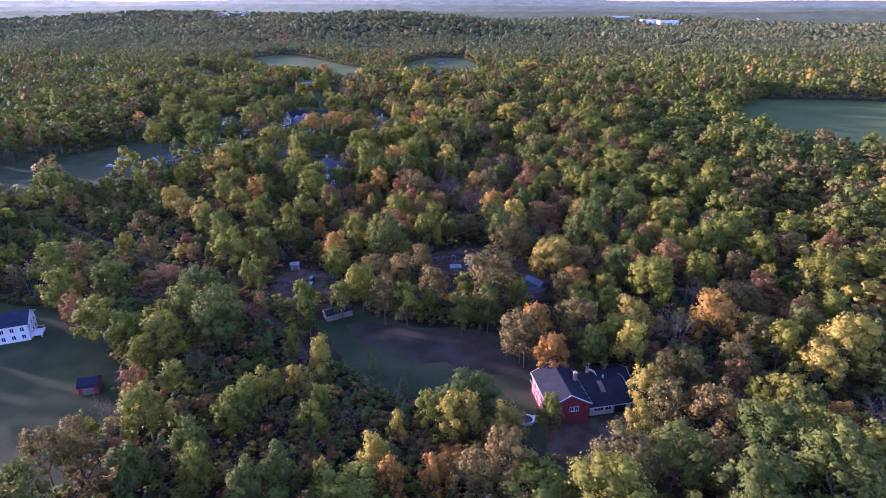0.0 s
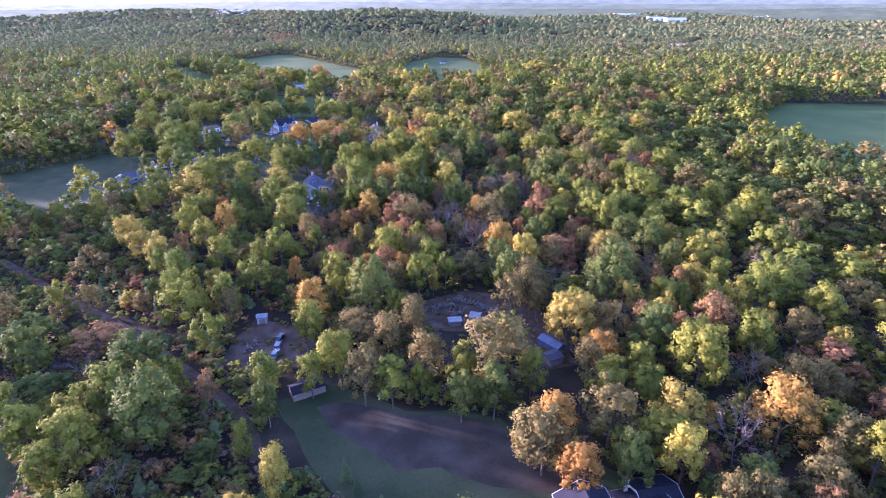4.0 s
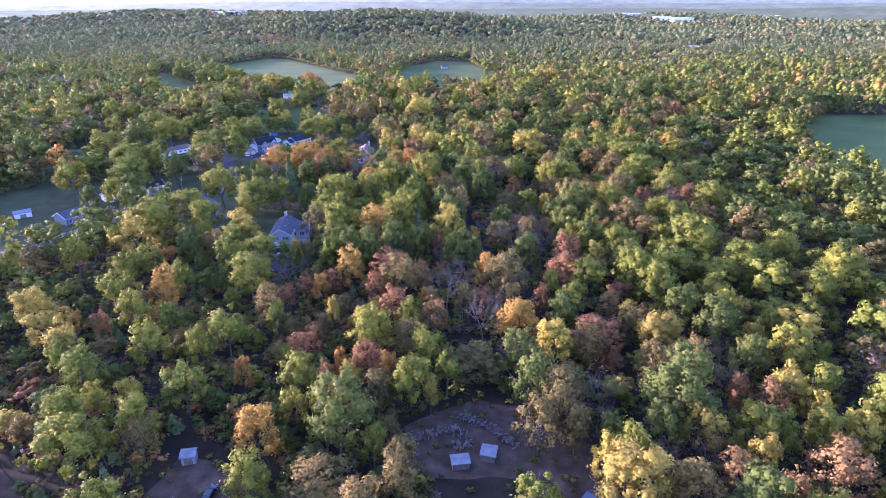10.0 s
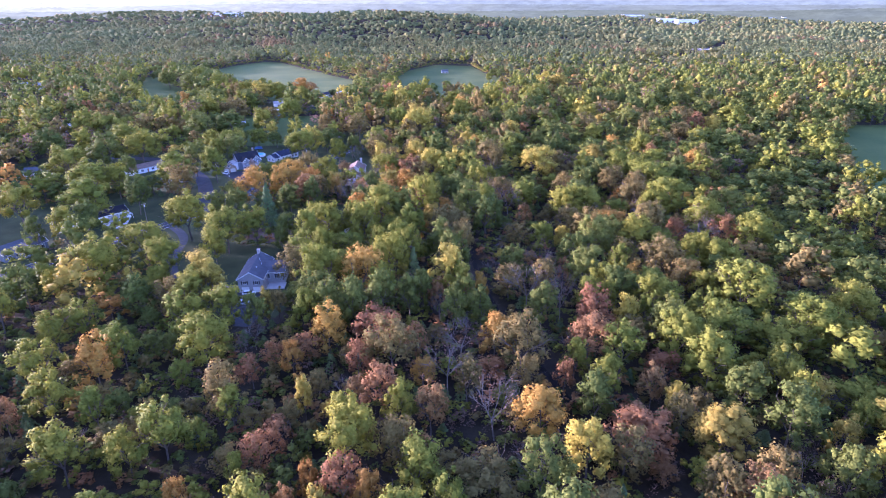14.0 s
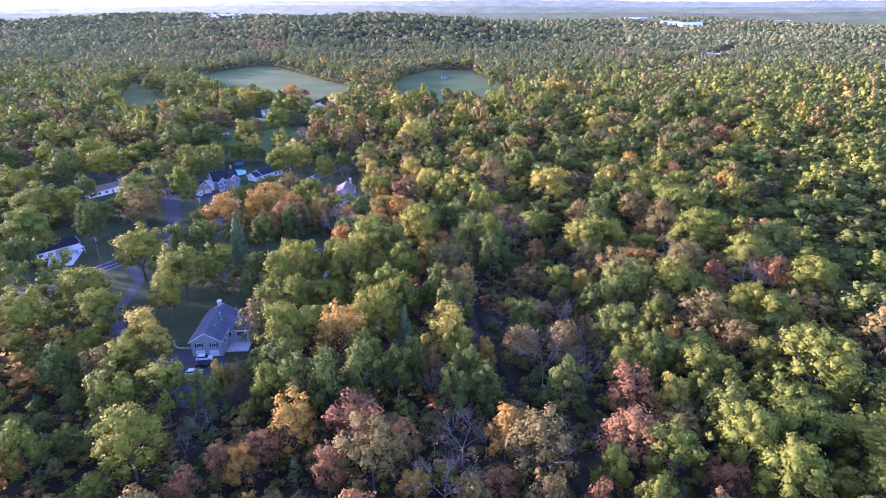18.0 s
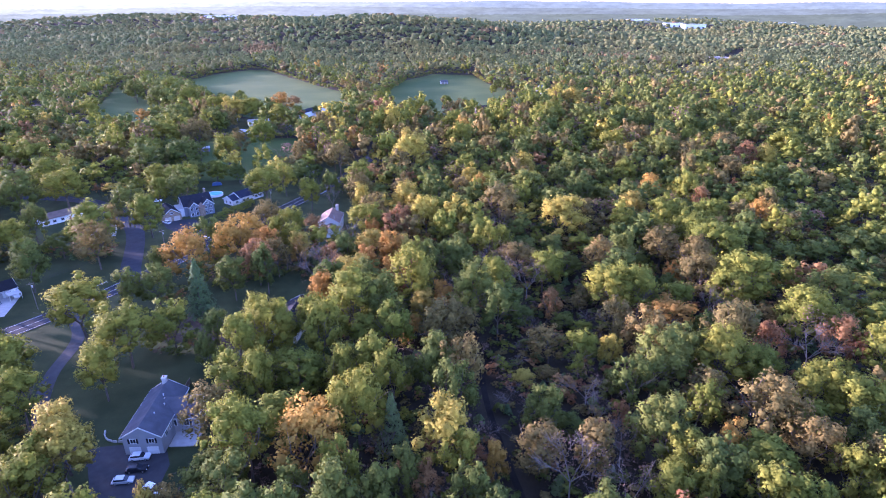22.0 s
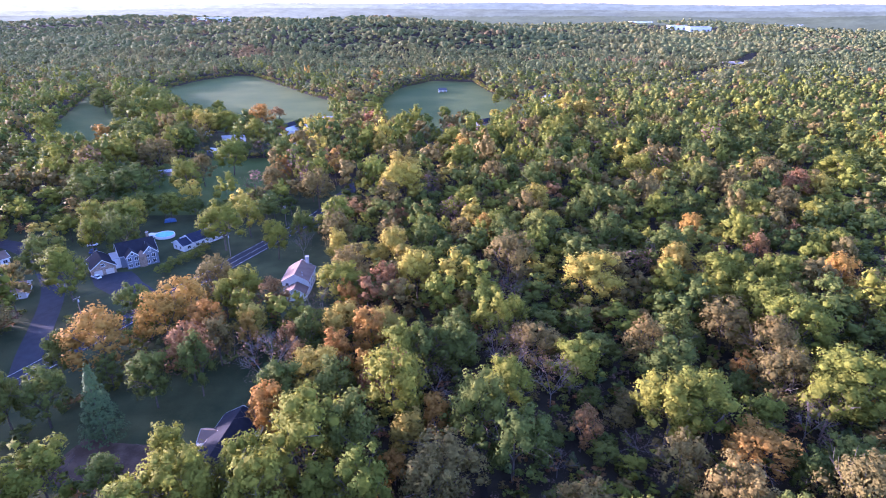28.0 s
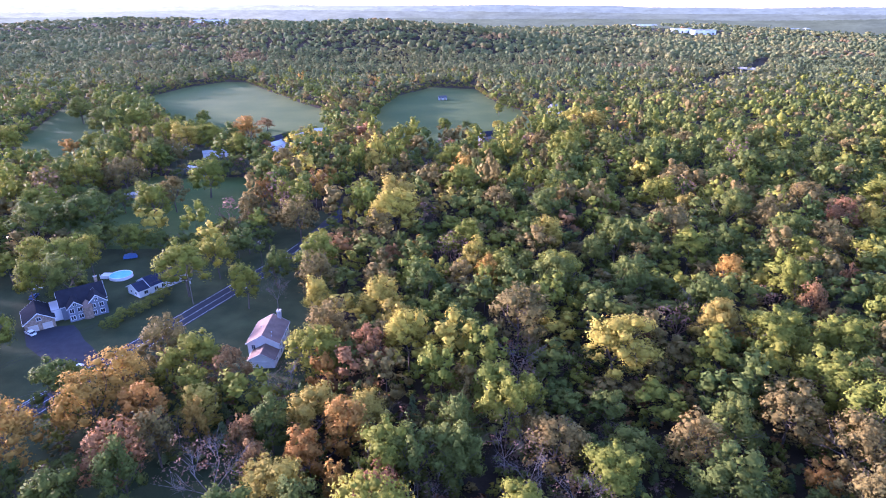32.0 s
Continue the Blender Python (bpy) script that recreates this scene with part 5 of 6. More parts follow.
tree("lime", 75, 346, 22, 7.1)
tree("lime", 83, 345, 18, 5.2)
tree("tan", 66, 336, 18, 4.9)
tree("tan", 76, 327, 22, 6.9)
tree("green", 56, 344, 22, 7.0)
tree("green", 66, 351, 20, 6.3)
tree("green", 49, 339, 18, 5.0)
tree("green", 51, 320, 21, 6.3)
tree("lime", 63, 331, 17, 4.3)
tree("lime", 93, 336, 21, 6.6)
tree("lime", 99, 330, 20, 5.9)
tree("lime", 103, 321, 15, 3.5)
tree("lime", 107, 332, 15, 3.5)
tree("tan", 82, 317, 19, 5.6)
tree("lime", 85, 309, 17, 4.4)
tree("green", 94, 320, 17, 4.5)
tree("orange", 65, 319, 15, 3.2)
tree("green", 58, 310, 19, 5.6)
tree("lime", 52, 313, 18, 4.8)
tree("lime", 47, 305, 17, 4.6)
tree("lime", 53, 304, 15, 3.4)
tree("lime", 65, 302, 19, 5.3)
tree("lime", 71, 299, 18, 4.8)
tree("lime", 64, 295, 16, 4.0)
tree("red", 46, 293, 20, 6.2)
tree("gold", 57, 293, 17, 4.3)
tree("lime", 80, 293, 18, 5.2)
tree("tan", 92, 312, 17, 4.5)
tree("lime", 96, 311, 15, 3.3)
tree("lime", 87, 305, 13, 2.6)
tree("orange", -93, 412, 23, 7.6)
tree("green", -104, 410, 16, 4.0)
tree("green", -94, 433, 20, 6.1)
tree("orange", -80, 437, 21, 6.7)
tree("orange", -82, 427, 21, 6.3)
tree("lime", -89, 431, 15, 3.7)
tree("tan", -76, 453, 21, 6.8)
tree("lime", -69, 442, 17, 4.7)
tree("lime", -64, 446, 20, 6.1)
tree("lime", -60, 435, 17, 4.6)
tree("orange", -68, 425, 19, 5.5)
tree("red", -67, 410, 20, 6.1)
tree("tan", -62, 417, 18, 5.3)
tree("orange", -55, 423, 15, 3.3)
tree("red", -54, 441, 19, 5.3)
tree("bare", -44, 402, 23, 7.6)
tree("red", -42, 417, 16, 4.1)
tree("red", -37, 410, 15, 3.3)
tree("green", -37, 393, 20, 6.1)
tree("green", -25, 394, 19, 5.7)
tree("green", -37, 421, 18, 4.8)
tree("bare", -38, 437, 18, 5.2)
tree("gold", -38, 481, 19, 5.6)
tree("tan", -31, 463, 21, 6.6)
tree("lime", -32, 448, 22, 7.0)
tree("gold", -17, 478, 21, 6.8)
tree("gold", -7, 456, 21, 6.4)
tree("green", 9, 460, 20, 6.3)
tree("red", -17, 453, 19, 5.4)
tree("green", -3, 490, 21, 6.6)
tree("orange", 19, 501, 18, 5.0)
tree("tan", 26, 467, 25, 8.6)
tree("bare", 24, 450, 19, 5.5)
tree("green", 41, 493, 23, 7.5)
tree("gold", 51, 451, 25, 9.3)
tree("lime", 16, 434, 20, 6.1)
tree("lime", 25, 433, 17, 4.5)
tree("orange", -19, 419, 20, 6.2)
tree("lime", -10, 410, 21, 6.4)
tree("green", -2, 410, 20, 6.1)
tree("green", 7, 422, 18, 4.8)
tree("green", 6, 410, 20, 6.1)
tree("bare", 22, 408, 19, 5.6)
tree("red", -16, 396, 15, 3.3)
tree("lime", -65, 275, 21, 6.5)
tree("lime", -80, 303, 19, 5.5)
tree("gold", -81, 316, 20, 6.3)
tree("orange", -90, 266, 18, 5.2)
tree("lime", -87, 274, 17, 4.4)
tree("gold", -122, 252, 20, 6.2)
tree("gold", -113, 242, 17, 4.6)
tree("red", -101, 247, 14, 2.7)
tree("gold", -102, 234, 18, 4.9)
tree("lime", -100, 228, 15, 3.4)
tree("lime", -79, 233, 18, 5.2)
tree("lime", -81, 249, 15, 3.4)
tree("lime", -60, 239, 19, 5.7)
tree("lime", -66, 235, 15, 3.5)
tree("tan", -53, 255, 19, 5.5)
tree("lime", -49, 250, 15, 3.5)
tree("lime", -89, 220, 18, 4.8)
tree("gold", -76, 214, 14, 3.1)
tree("lime", -62, 215, 18, 4.9)
tree("lime", -84, 203, 19, 5.3)
tree("lime", -77, 193, 20, 5.9)
tree("lime", -82, 211, 15, 3.3)
tree("lime", -68, 203, 17, 4.6)
tree("tan", -65, 198, 15, 3.4)
tree("lime", -74, 198, 15, 3.4)
tree("orange", -51, 224, 13, 2.3)
tree("orange", -40, 200, 17, 4.5)
tree("lime", -36, 219, 17, 4.7)
tree("lime", -34, 209, 15, 3.2)
tree("lime", -29, 212, 13, 2.4)
tree("lime", -42, 232, 12, 2.1)
tree("orange", -26, 229, 13, 2.4)
tree("red", -29, 222, 13, 2.3)
tree("lime", -107, 289, 17, 4.7)
tree("lime", -111, 282, 17, 4.5)
tree("lime", -104, 264, 19, 5.4)
tree("lime", -93, 252, 18, 5.0)
tree("lime", -135, 293, 18, 5.2)
tree("orange", -40, 272, 14, 3.0)
tree("gold", -33, 255, 13, 2.6)
tree("orange", -32, 282, 18, 5.2)
tree("tan", -13, 272, 21, 6.8)
tree("red", -7, 279, 15, 3.3)
tree("bare", 2, 265, 20, 6.2)
tree("red", -22, 270, 16, 3.8)
tree("red", -14, 256, 17, 4.7)
tree("bare", 13, 248, 21, 6.4)
tree("tan", 22, 273, 21, 6.4)
tree("orange", 15, 279, 18, 4.9)
tree("red", -2, 249, 17, 4.6)
tree("lime", -10, 251, 16, 3.9)
tree("lime", -20, 238, 21, 6.4)
tree("tan", -9, 238, 17, 4.6)
tree("lime", -4, 230, 19, 5.4)
tree("lime", -7, 218, 18, 5.2)
tree("lime", 2, 223, 16, 4.0)
tree("gold", -2, 216, 13, 2.2)
tree("orange", -13, 224, 15, 3.3)
tree("gold", -22, 221, 14, 2.9)
tree("red", -19, 227, 16, 4.0)
tree("tan", -15, 215, 16, 3.8)
tree("lime", -22, 210, 14, 3.0)
tree("tan", -25, 214, 13, 2.6)
tree("tan", 7, 262, 16, 4.1)
tree("orange", 23, 246, 19, 5.6)
tree("tan", 22, 263, 16, 4.1)
tree("red", 32, 263, 14, 2.9)
tree("lime", 36, 270, 16, 3.8)
tree("lime", 41, 262, 16, 4.1)
tree("lime", 49, 273, 19, 5.8)
tree("green", 37, 252, 18, 4.8)
tree("gold", 32, 236, 19, 5.4)
tree("tan", 40, 236, 17, 4.4)
tree("green", 21, 229, 19, 5.4)
tree("green", 23, 217, 20, 5.8)
tree("tan", 29, 210, 21, 6.6)
tree("tan", 23, 203, 18, 5.0)
tree("tan", 31, 202, 16, 3.9)
tree("bare", 40, 216, 17, 4.3)
tree("lime", -14, 198, 14, 3.0)
tree("tan", -7, 192, 16, 3.9)
tree("lime", 66, 277, 21, 6.5)
tree("lime", 80, 282, 20, 6.3)
tree("lime", 70, 265, 21, 6.6)
tree("green", 73, 254, 19, 5.4)
tree("green", 79, 244, 20, 5.8)
tree("lime", 86, 262, 19, 5.7)
tree("lime", 105, 284, 22, 7.2)
tree("lime", 124, 295, 21, 6.4)
tree("lime", 113, 282, 17, 4.5)
tree("gold", 57, 255, 14, 2.8)
tree("tan", 55, 247, 16, 3.7)
tree("red", 53, 259, 15, 3.2)
tree("lime", 119, 264, 21, 6.5)
tree("lime", 131, 270, 24, 7.9)
tree("gold", 88, 240, 15, 3.2)
tree("lime", 96, 246, 15, 3.2)
tree("green", 82, 228, 18, 5.0)
tree("lime", 93, 229, 19, 5.7)
tree("lime", 102, 230, 14, 2.7)
tree("red", 62, 222, 17, 4.3)
tree("tan", 68, 229, 17, 4.7)
tree("tan", 55, 225, 18, 4.9)
tree("bare", 73, 222, 15, 3.2)
tree("red", 74, 217, 14, 3.1)
tree("red", 79, 212, 16, 3.9)
tree("gold", 85, 215, 17, 4.3)
tree("gold", 88, 210, 15, 3.2)
tree("lime", 94, 216, 17, 4.6)
tree("lime", 85, 201, 17, 4.5)
tree("lime", 69, 200, 18, 5.0)
tree("lime", 75, 199, 16, 3.8)
tree("gold", 67, 192, 16, 3.9)
tree("gold", 37, 194, 15, 3.4)
tree("lime", 42, 195, 17, 4.3)
tree("green", 39, 202, 14, 3.1)
tree("bare", 49, 193, 15, 3.2)
tree("bare", 58, 194, 15, 3.3)
tree("green", 50, 202, 17, 4.6)
tree("lime", -120, 161, 19, 5.3)
tree("red", -121, 171, 14, 2.8)
tree("red", -111, 152, 16, 4.0)
tree("lime", -98, 143, 20, 6.1)
tree("lime", -88, 139, 18, 4.8)
tree("lime", -77, 150, 19, 5.7)
tree("lime", -81, 146, 17, 4.7)
tree("lime", -75, 134, 19, 5.3)
tree("lime", -79, 129, 16, 3.8)
tree("lime", -70, 157, 16, 3.7)
tree("lime", -66, 161, 14, 3.1)
tree("red", -56, 156, 14, 3.0)
tree("lime", -66, 118, 15, 3.6)
tree("red", -76, 117, 15, 3.6)
tree("lime", -66, 104, 18, 4.9)
tree("lime", -43, 115, 16, 4.0)
tree("lime", -46, 109, 16, 4.1)
tree("lime", -48, 105, 15, 3.6)
tree("gold", -32, 128, 16, 3.9)
tree("gold", -35, 119, 14, 3.1)
tree("lime", -29, 111, 14, 2.9)
tree("lime", -29, 103, 15, 3.5)
tree("lime", -42, 139, 13, 2.2)
tree("lime", -135, 182, 20, 6.0)
tree("tan", -130, 189, 18, 4.9)
tree("green", -107, 168, 20, 5.9)
tree("lime", -121, 203, 15, 3.3)
tree("tan", -110, 200, 15, 3.3)
tree("lime", -64, 179, 17, 4.4)
tree("bare", -64, 127, 15, 3.4)
tree("bare", -77, 106, 14, 2.9)
tree("lime", -78, 100, 14, 3.1)
tree("lime", -38, 185, 17, 4.3)
tree("lime", -43, 161, 16, 3.8)
tree("lime", -32, 162, 15, 3.5)
tree("green", -40, 151, 15, 3.4)
tree("lime", -26, 167, 19, 5.7)
tree("tan", -18, 159, 19, 5.3)
tree("tan", -14, 179, 18, 5.2)
tree("tan", -8, 186, 18, 4.8)
tree("lime", -11, 158, 17, 4.5)
tree("tan", -3, 168, 18, 5.1)
tree("lime", -4, 161, 13, 2.5)
tree("lime", 7, 165, 17, 4.3)
tree("tan", 15, 166, 25, 8.9)
tree("green", 14, 154, 18, 5.1)
tree("green", 6, 153, 16, 4.2)
tree("lime", 24, 163, 16, 3.8)
tree("gold", 39, 185, 22, 6.9)
tree("tan", 39, 166, 17, 4.7)
tree("lime", 42, 157, 18, 5.0)
tree("lime", 52, 166, 16, 3.9)
tree("tan", 23, 136, 20, 5.9)
tree("orange", 27, 144, 18, 4.8)
tree("orange", 29, 129, 17, 4.5)
tree("pine", -19, 134, 7, 1.6)
tree("pine", -16, 131, 5, 1.3)
tree("pine", -10, 123, 8, 2.0)
tree("lime", -3, 107, 15, 3.3)
tree("gold", 2, 104, 16, 3.8)
tree("gold", 6, 105, 15, 3.5)
tree("gold", -10, 103, 13, 2.2)
tree("lime", 25, 107, 14, 2.8)
tree("lime", 51, 155, 17, 4.6)
tree("gold", 56, 145, 19, 5.7)
tree("green", 40, 131, 17, 4.4)
tree("gold", 51, 132, 18, 4.8)
tree("gold", 49, 115, 16, 4.1)
tree("tan", 56, 121, 17, 4.3)
tree("tan", 62, 121, 16, 4.1)
tree("lime", 71, 174, 18, 4.9)
tree("lime", 87, 176, 19, 5.4)
tree("gold", 96, 186, 15, 3.5)
tree("bare", 65, 138, 20, 5.9)
tree("bare", 79, 161, 18, 4.8)
tree("tan", 87, 156, 19, 5.7)
tree("tan", 94, 156, 17, 4.6)
tree("tan", 84, 147, 15, 3.5)
tree("tan", 87, 137, 18, 5.1)
tree("tan", 80, 132, 15, 3.5)
tree("lime", 91, 132, 19, 5.4)
tree("gold", 95, 123, 19, 5.5)
tree("red", 74, 120, 14, 3.1)
tree("tan", 62, 105, 19, 5.8)
tree("lime", 79, 109, 17, 4.4)
tree("green", 83, 106, 17, 4.5)
tree("lime", 75, 112, 15, 3.3)
tree("tan", 54, 109, 17, 4.6)
tree("gold", 44, 101, 16, 4.1)
tree("lime", 121, 168, 23, 7.4)
tree("gold", 108, 175, 16, 3.7)
tree("tan", 102, 181, 18, 5.1)
tree("lime", 115, 191, 20, 6.0)
tree("gold", 93, 199, 18, 4.8)
tree("lime", 100, 199, 20, 6.2)
tree("red", 80, 188, 19, 5.5)
tree("red", 68, 183, 16, 3.9)
tree("green", 60, 177, 21, 6.4)
tree("red", 147, 200, 18, 4.9)
tree("lime", 111, 155, 15, 3.5)
tree("lime", 117, 152, 17, 4.3)
tree("red", 104, 147, 17, 4.7)
tree("lime", -152, 513, 20, 6.3)
tree("lime", -139, 511, 22, 7.2)
tree("lime", -137, 521, 18, 4.9)
tree("green", -131, 496, 21, 6.8)
tree("lime", -143, 495, 19, 5.3)
tree("lime", -91, 502, 24, 8.2)
tree("lime", -85, 517, 20, 6.1)
tree("lime", -66, 493, 19, 5.5)
tree("green", -60, 509, 18, 5.1)
tree("bare", -55, 491, 16, 4.0)
tree("lime", -45, 514, 22, 7.3)
tree("tan", -42, 500, 21, 6.6)
tree("green", -153, 556, 25, 9.5)
tree("lime", -187, 570, 25, 8.7)
tree("lime", -214, 588, 22, 6.8)
tree("green", -172, 542, 25, 9.5)
tree("tan", -136, 595, 22, 7.0)
tree("lime", -138, 580, 19, 5.3)
tree("tan", -62, 555, 24, 8.2)
tree("orange", -93, 604, 18, 5.0)
tree("tan", -89, 573, 20, 5.9)
tree("lime", -76, 592, 21, 6.6)
tree("lime", -193, 612, 25, 9.5)
tree("tan", -173, 619, 25, 9.5)
tree("green", -210, 675, 25, 9.5)
tree("green", -177, 666, 25, 9.5)
tree("lime", -128, 620, 25, 9.5)
tree("lime", -247, 647, 22, 7.3)
tree("lime", -298, 703, 25, 9.3)
tree("green", -322, 830, 25, 9.5)
tree("green", -276, 782, 25, 9.5)
tree("lime", -298, 861, 25, 9.5)
tree("lime", -242, 775, 25, 9.5)
tree("lime", -199, 729, 25, 9.5)
tree("gold", -179, 715, 25, 9.5)
tree("lime", -166, 720, 25, 9.5)
tree("lime", -132, 687, 24, 8.1)
tree("orange", -146, 748, 25, 9.3)
tree("lime", -241, 549, 25, 9.5)
tree("lime", -205, 508, 25, 9.5)
tree("lime", -188, 492, 25, 9.5)
tree("green", -249, 496, 24, 7.9)
tree("lime", -207, 449, 25, 9.5)
tree("lime", -178, 420, 25, 9.4)
tree("lime", -169, 427, 22, 7.1)
tree("green", -176, 449, 20, 5.9)
tree("lime", -143, 435, 25, 8.6)
tree("tan", -134, 423, 22, 7.0)
tree("green", -147, 403, 21, 6.5)
tree("lime", -162, 385, 25, 9.5)
tree("lime", -157, 362, 20, 6.0)
tree("green", -146, 469, 22, 7.0)
tree("lime", -129, 456, 22, 7.1)
tree("lime", -134, 571, 25, 8.6)
tree("green", -204, 479, 25, 9.5)
tree("gold", 102, 791, 25, 9.5)
tree("gold", 118, 772, 25, 9.5)
tree("lime", 87, 693, 25, 9.5)
tree("tan", 165, 705, 25, 9.5)
tree("tan", 28, 576, 24, 8.3)
tree("lime", 13, 603, 25, 9.5)
tree("lime", 28, 661, 25, 9.5)
tree("green", 64, 596, 25, 9.5)
tree("green", 49, 565, 25, 8.8)
tree("gold", 44, 536, 21, 6.4)
tree("gold", 14, 515, 20, 5.9)
tree("lime", 12, 534, 21, 6.4)
tree("lime", 47, 502, 21, 6.3)
tree("green", 72, 529, 23, 7.4)
tree("green", 62, 521, 19, 5.3)
tree("lime", 109, 590, 25, 9.5)
tree("tan", 99, 544, 25, 9.5)
tree("gold", 116, 575, 20, 6.0)
tree("green", 131, 563, 25, 9.2)
tree("green", 114, 527, 21, 6.4)
tree("lime", 97, 520, 22, 7.2)
tree("orange", 105, 503, 19, 5.3)
tree("gold", 115, 498, 15, 3.5)
tree("green", 86, 478, 22, 7.3)
tree("gold", 84, 464, 21, 6.8)
tree("lime", 95, 457, 23, 7.5)
tree("lime", 122, 492, 22, 7.1)
tree("tan", 144, 554, 23, 7.7)
tree("red", 123, 483, 19, 5.5)
tree("green", 143, 533, 24, 7.9)
tree("lime", 139, 513, 23, 7.7)
tree("tan", 157, 527, 22, 7.0)
tree("lime", 163, 516, 22, 7.1)
tree("gold", 190, 556, 21, 6.5)
tree("red", 179, 560, 23, 7.8)
tree("lime", 220, 590, 25, 9.5)
tree("gold", 153, 494, 17, 4.4)
tree("red", 146, 498, 17, 4.3)
tree("lime", 154, 482, 20, 6.1)
tree("lime", 117, 454, 23, 7.7)
tree("lime", 104, 453, 19, 5.3)
tree("orange", 138, 458, 21, 6.3)
tree("green", 66, 492, 22, 7.1)
tree("green", 121, 659, 25, 9.5)
tree("green", 108, 679, 25, 9.5)
tree("lime", 179, 660, 25, 9.5)
tree("green", 198, 641, 25, 9.5)
tree("green", 230, 661, 25, 9.5)
tree("green", 280, 726, 25, 9.5)
tree("tan", 177, 584, 25, 8.4)
tree("green", 148, 613, 25, 9.5)
tree("red", 49, 717, 19, 5.3)
tree("lime", 5, 650, 25, 8.5)

# trees round the far fields and in the gardens
for kind, x, y, h, r in (("lime", 25.0, 109.0, 8, 2.3), ("lime", -54, 362, 15, 4.6), ("lime", -46, 361, 15, 4.2), ("tan", 22, 138, 15, 4.6), ("orange", 28, 137, 11, 3.6), ("green", 40, 137, 13, 3.8),
                         ("lime", -340, 859, 16, 7), ("green", -299, 827, 18, 8), ("lime", -289, 845, 15, 7), ("lime", -276, 860, 15, 7), ("tan", -244, 813, 16, 7), ("lime", -262, 790, 17, 8),
                         ("green", -222, 797, 16, 7), ("lime", -215, 830, 14, 6), ("green", -238, 735, 16, 7), ("lime", -250, 722, 17, 7), ("lime", -164, 742, 14, 6), ("green", -186, 765, 17, 8),
                         ("tan", -195, 741, 14, 6), ("green", -161, 788, 12, 5), ("lime", -209, 764, 15, 7), ("red", -150, 805, 12, 7), ("lime", -133, 742, 13, 6), ("green", -116, 742, 13, 5),
                         ("lime", -106, 765, 13, 5), ("green", -366, 896, 16, 8), ("lime", -352, 915, 16, 7), ("green", -320, 880, 17, 8),
                         ("green", 60, 930, 14, 6), ("lime", 53, 884, 13, 5), ("green", 70, 908, 15, 6), ("tan", 68, 972, 13, 6), ("lime", 1, 794, 15, 5.5), ("green", 20, 812, 9, 4), ("lime", 26, 806, 8, 4),
                         ("gold", 47, 812, 10, 5), ("green", 56, 795, 12, 5), ("lime", -66, 856, 15, 7), ("lime", -69, 826, 15, 7), ("tan", -68, 788, 16, 7), ("lime", -60, 772, 17, 8), ("tan", -92, 893, 15, 6),
                         ("tan", -112, 930, 14, 6), ("lime", -127, 951, 14, 6), ("tan", -152, 999, 14, 6), ("lime", -108, 858, 13, 6), ("tan", -84, 790, 16, 7),
                         ("green", -161, 592, 14, 6), ("lime", -165, 572, 13, 6), ("tan", -147, 606, 11, 5), ("lime", -94, 552, 13, 6), ("tan", -88, 570, 13, 6), ("orange", -92, 588, 13, 5),
                         ("green", -106, 538, 12, 5), ("green", -118, 540, 13, 5), ("lime", -130, 538, 15, 6), ("green", -146, 546, 13, 6), ("green", -180, 592, 16, 7), ("lime", -189, 595, 16, 7)):
    tree(kind, x, y, h, r)

# ---- the woods between them ----
CLEAR_BOX = [(min(a for a, _ in o), max(a for a, _ in o), min(b for _, b in o), max(b for _, b in o), o) for o in CLEAR]


def open_ground(x, y, margin):
    """Points that lie on cleared ground, or within a margin of it."""
    out = np.zeros(np.shape(x), bool)
    for dx, dy in ((0, 0), (margin, 0), (-margin, 0), (0, margin), (0, -margin)):
        for x0, x1, y0, y1, o in CLEAR_BOX:
            near = (x + dx > x0) & (x + dx < x1) & (y + dy > y0) & (y + dy < y1)
            if near.any():
                hit = np.zeros(np.shape(x), bool)
                hit[near] = inside((x + dx)[near], (y + dy)[near], o)
                out |= hit
    return out


def soft_noise(x, y, scale, seed):
    """Slow change over the land, from a few crossing waves."""
    rng = random.Random(seed)
    v = np.zeros(np.shape(x))
    for k in range(7):
        a, f, ph = rng.uniform(0, 6.28), (0.6 + 0.35 * k) / scale, rng.uniform(0, 6.28)
        v = v + np.sin((x * math.cos(a) + y * math.sin(a)) * f * 6.28 + ph) / (1 + 0.3 * k)
    return v / 3.0


ORDER = ("green", "lime", "gold", "orange", "red", "tan", "bare", "pine")
wood_rng = np.random.default_rng(21)


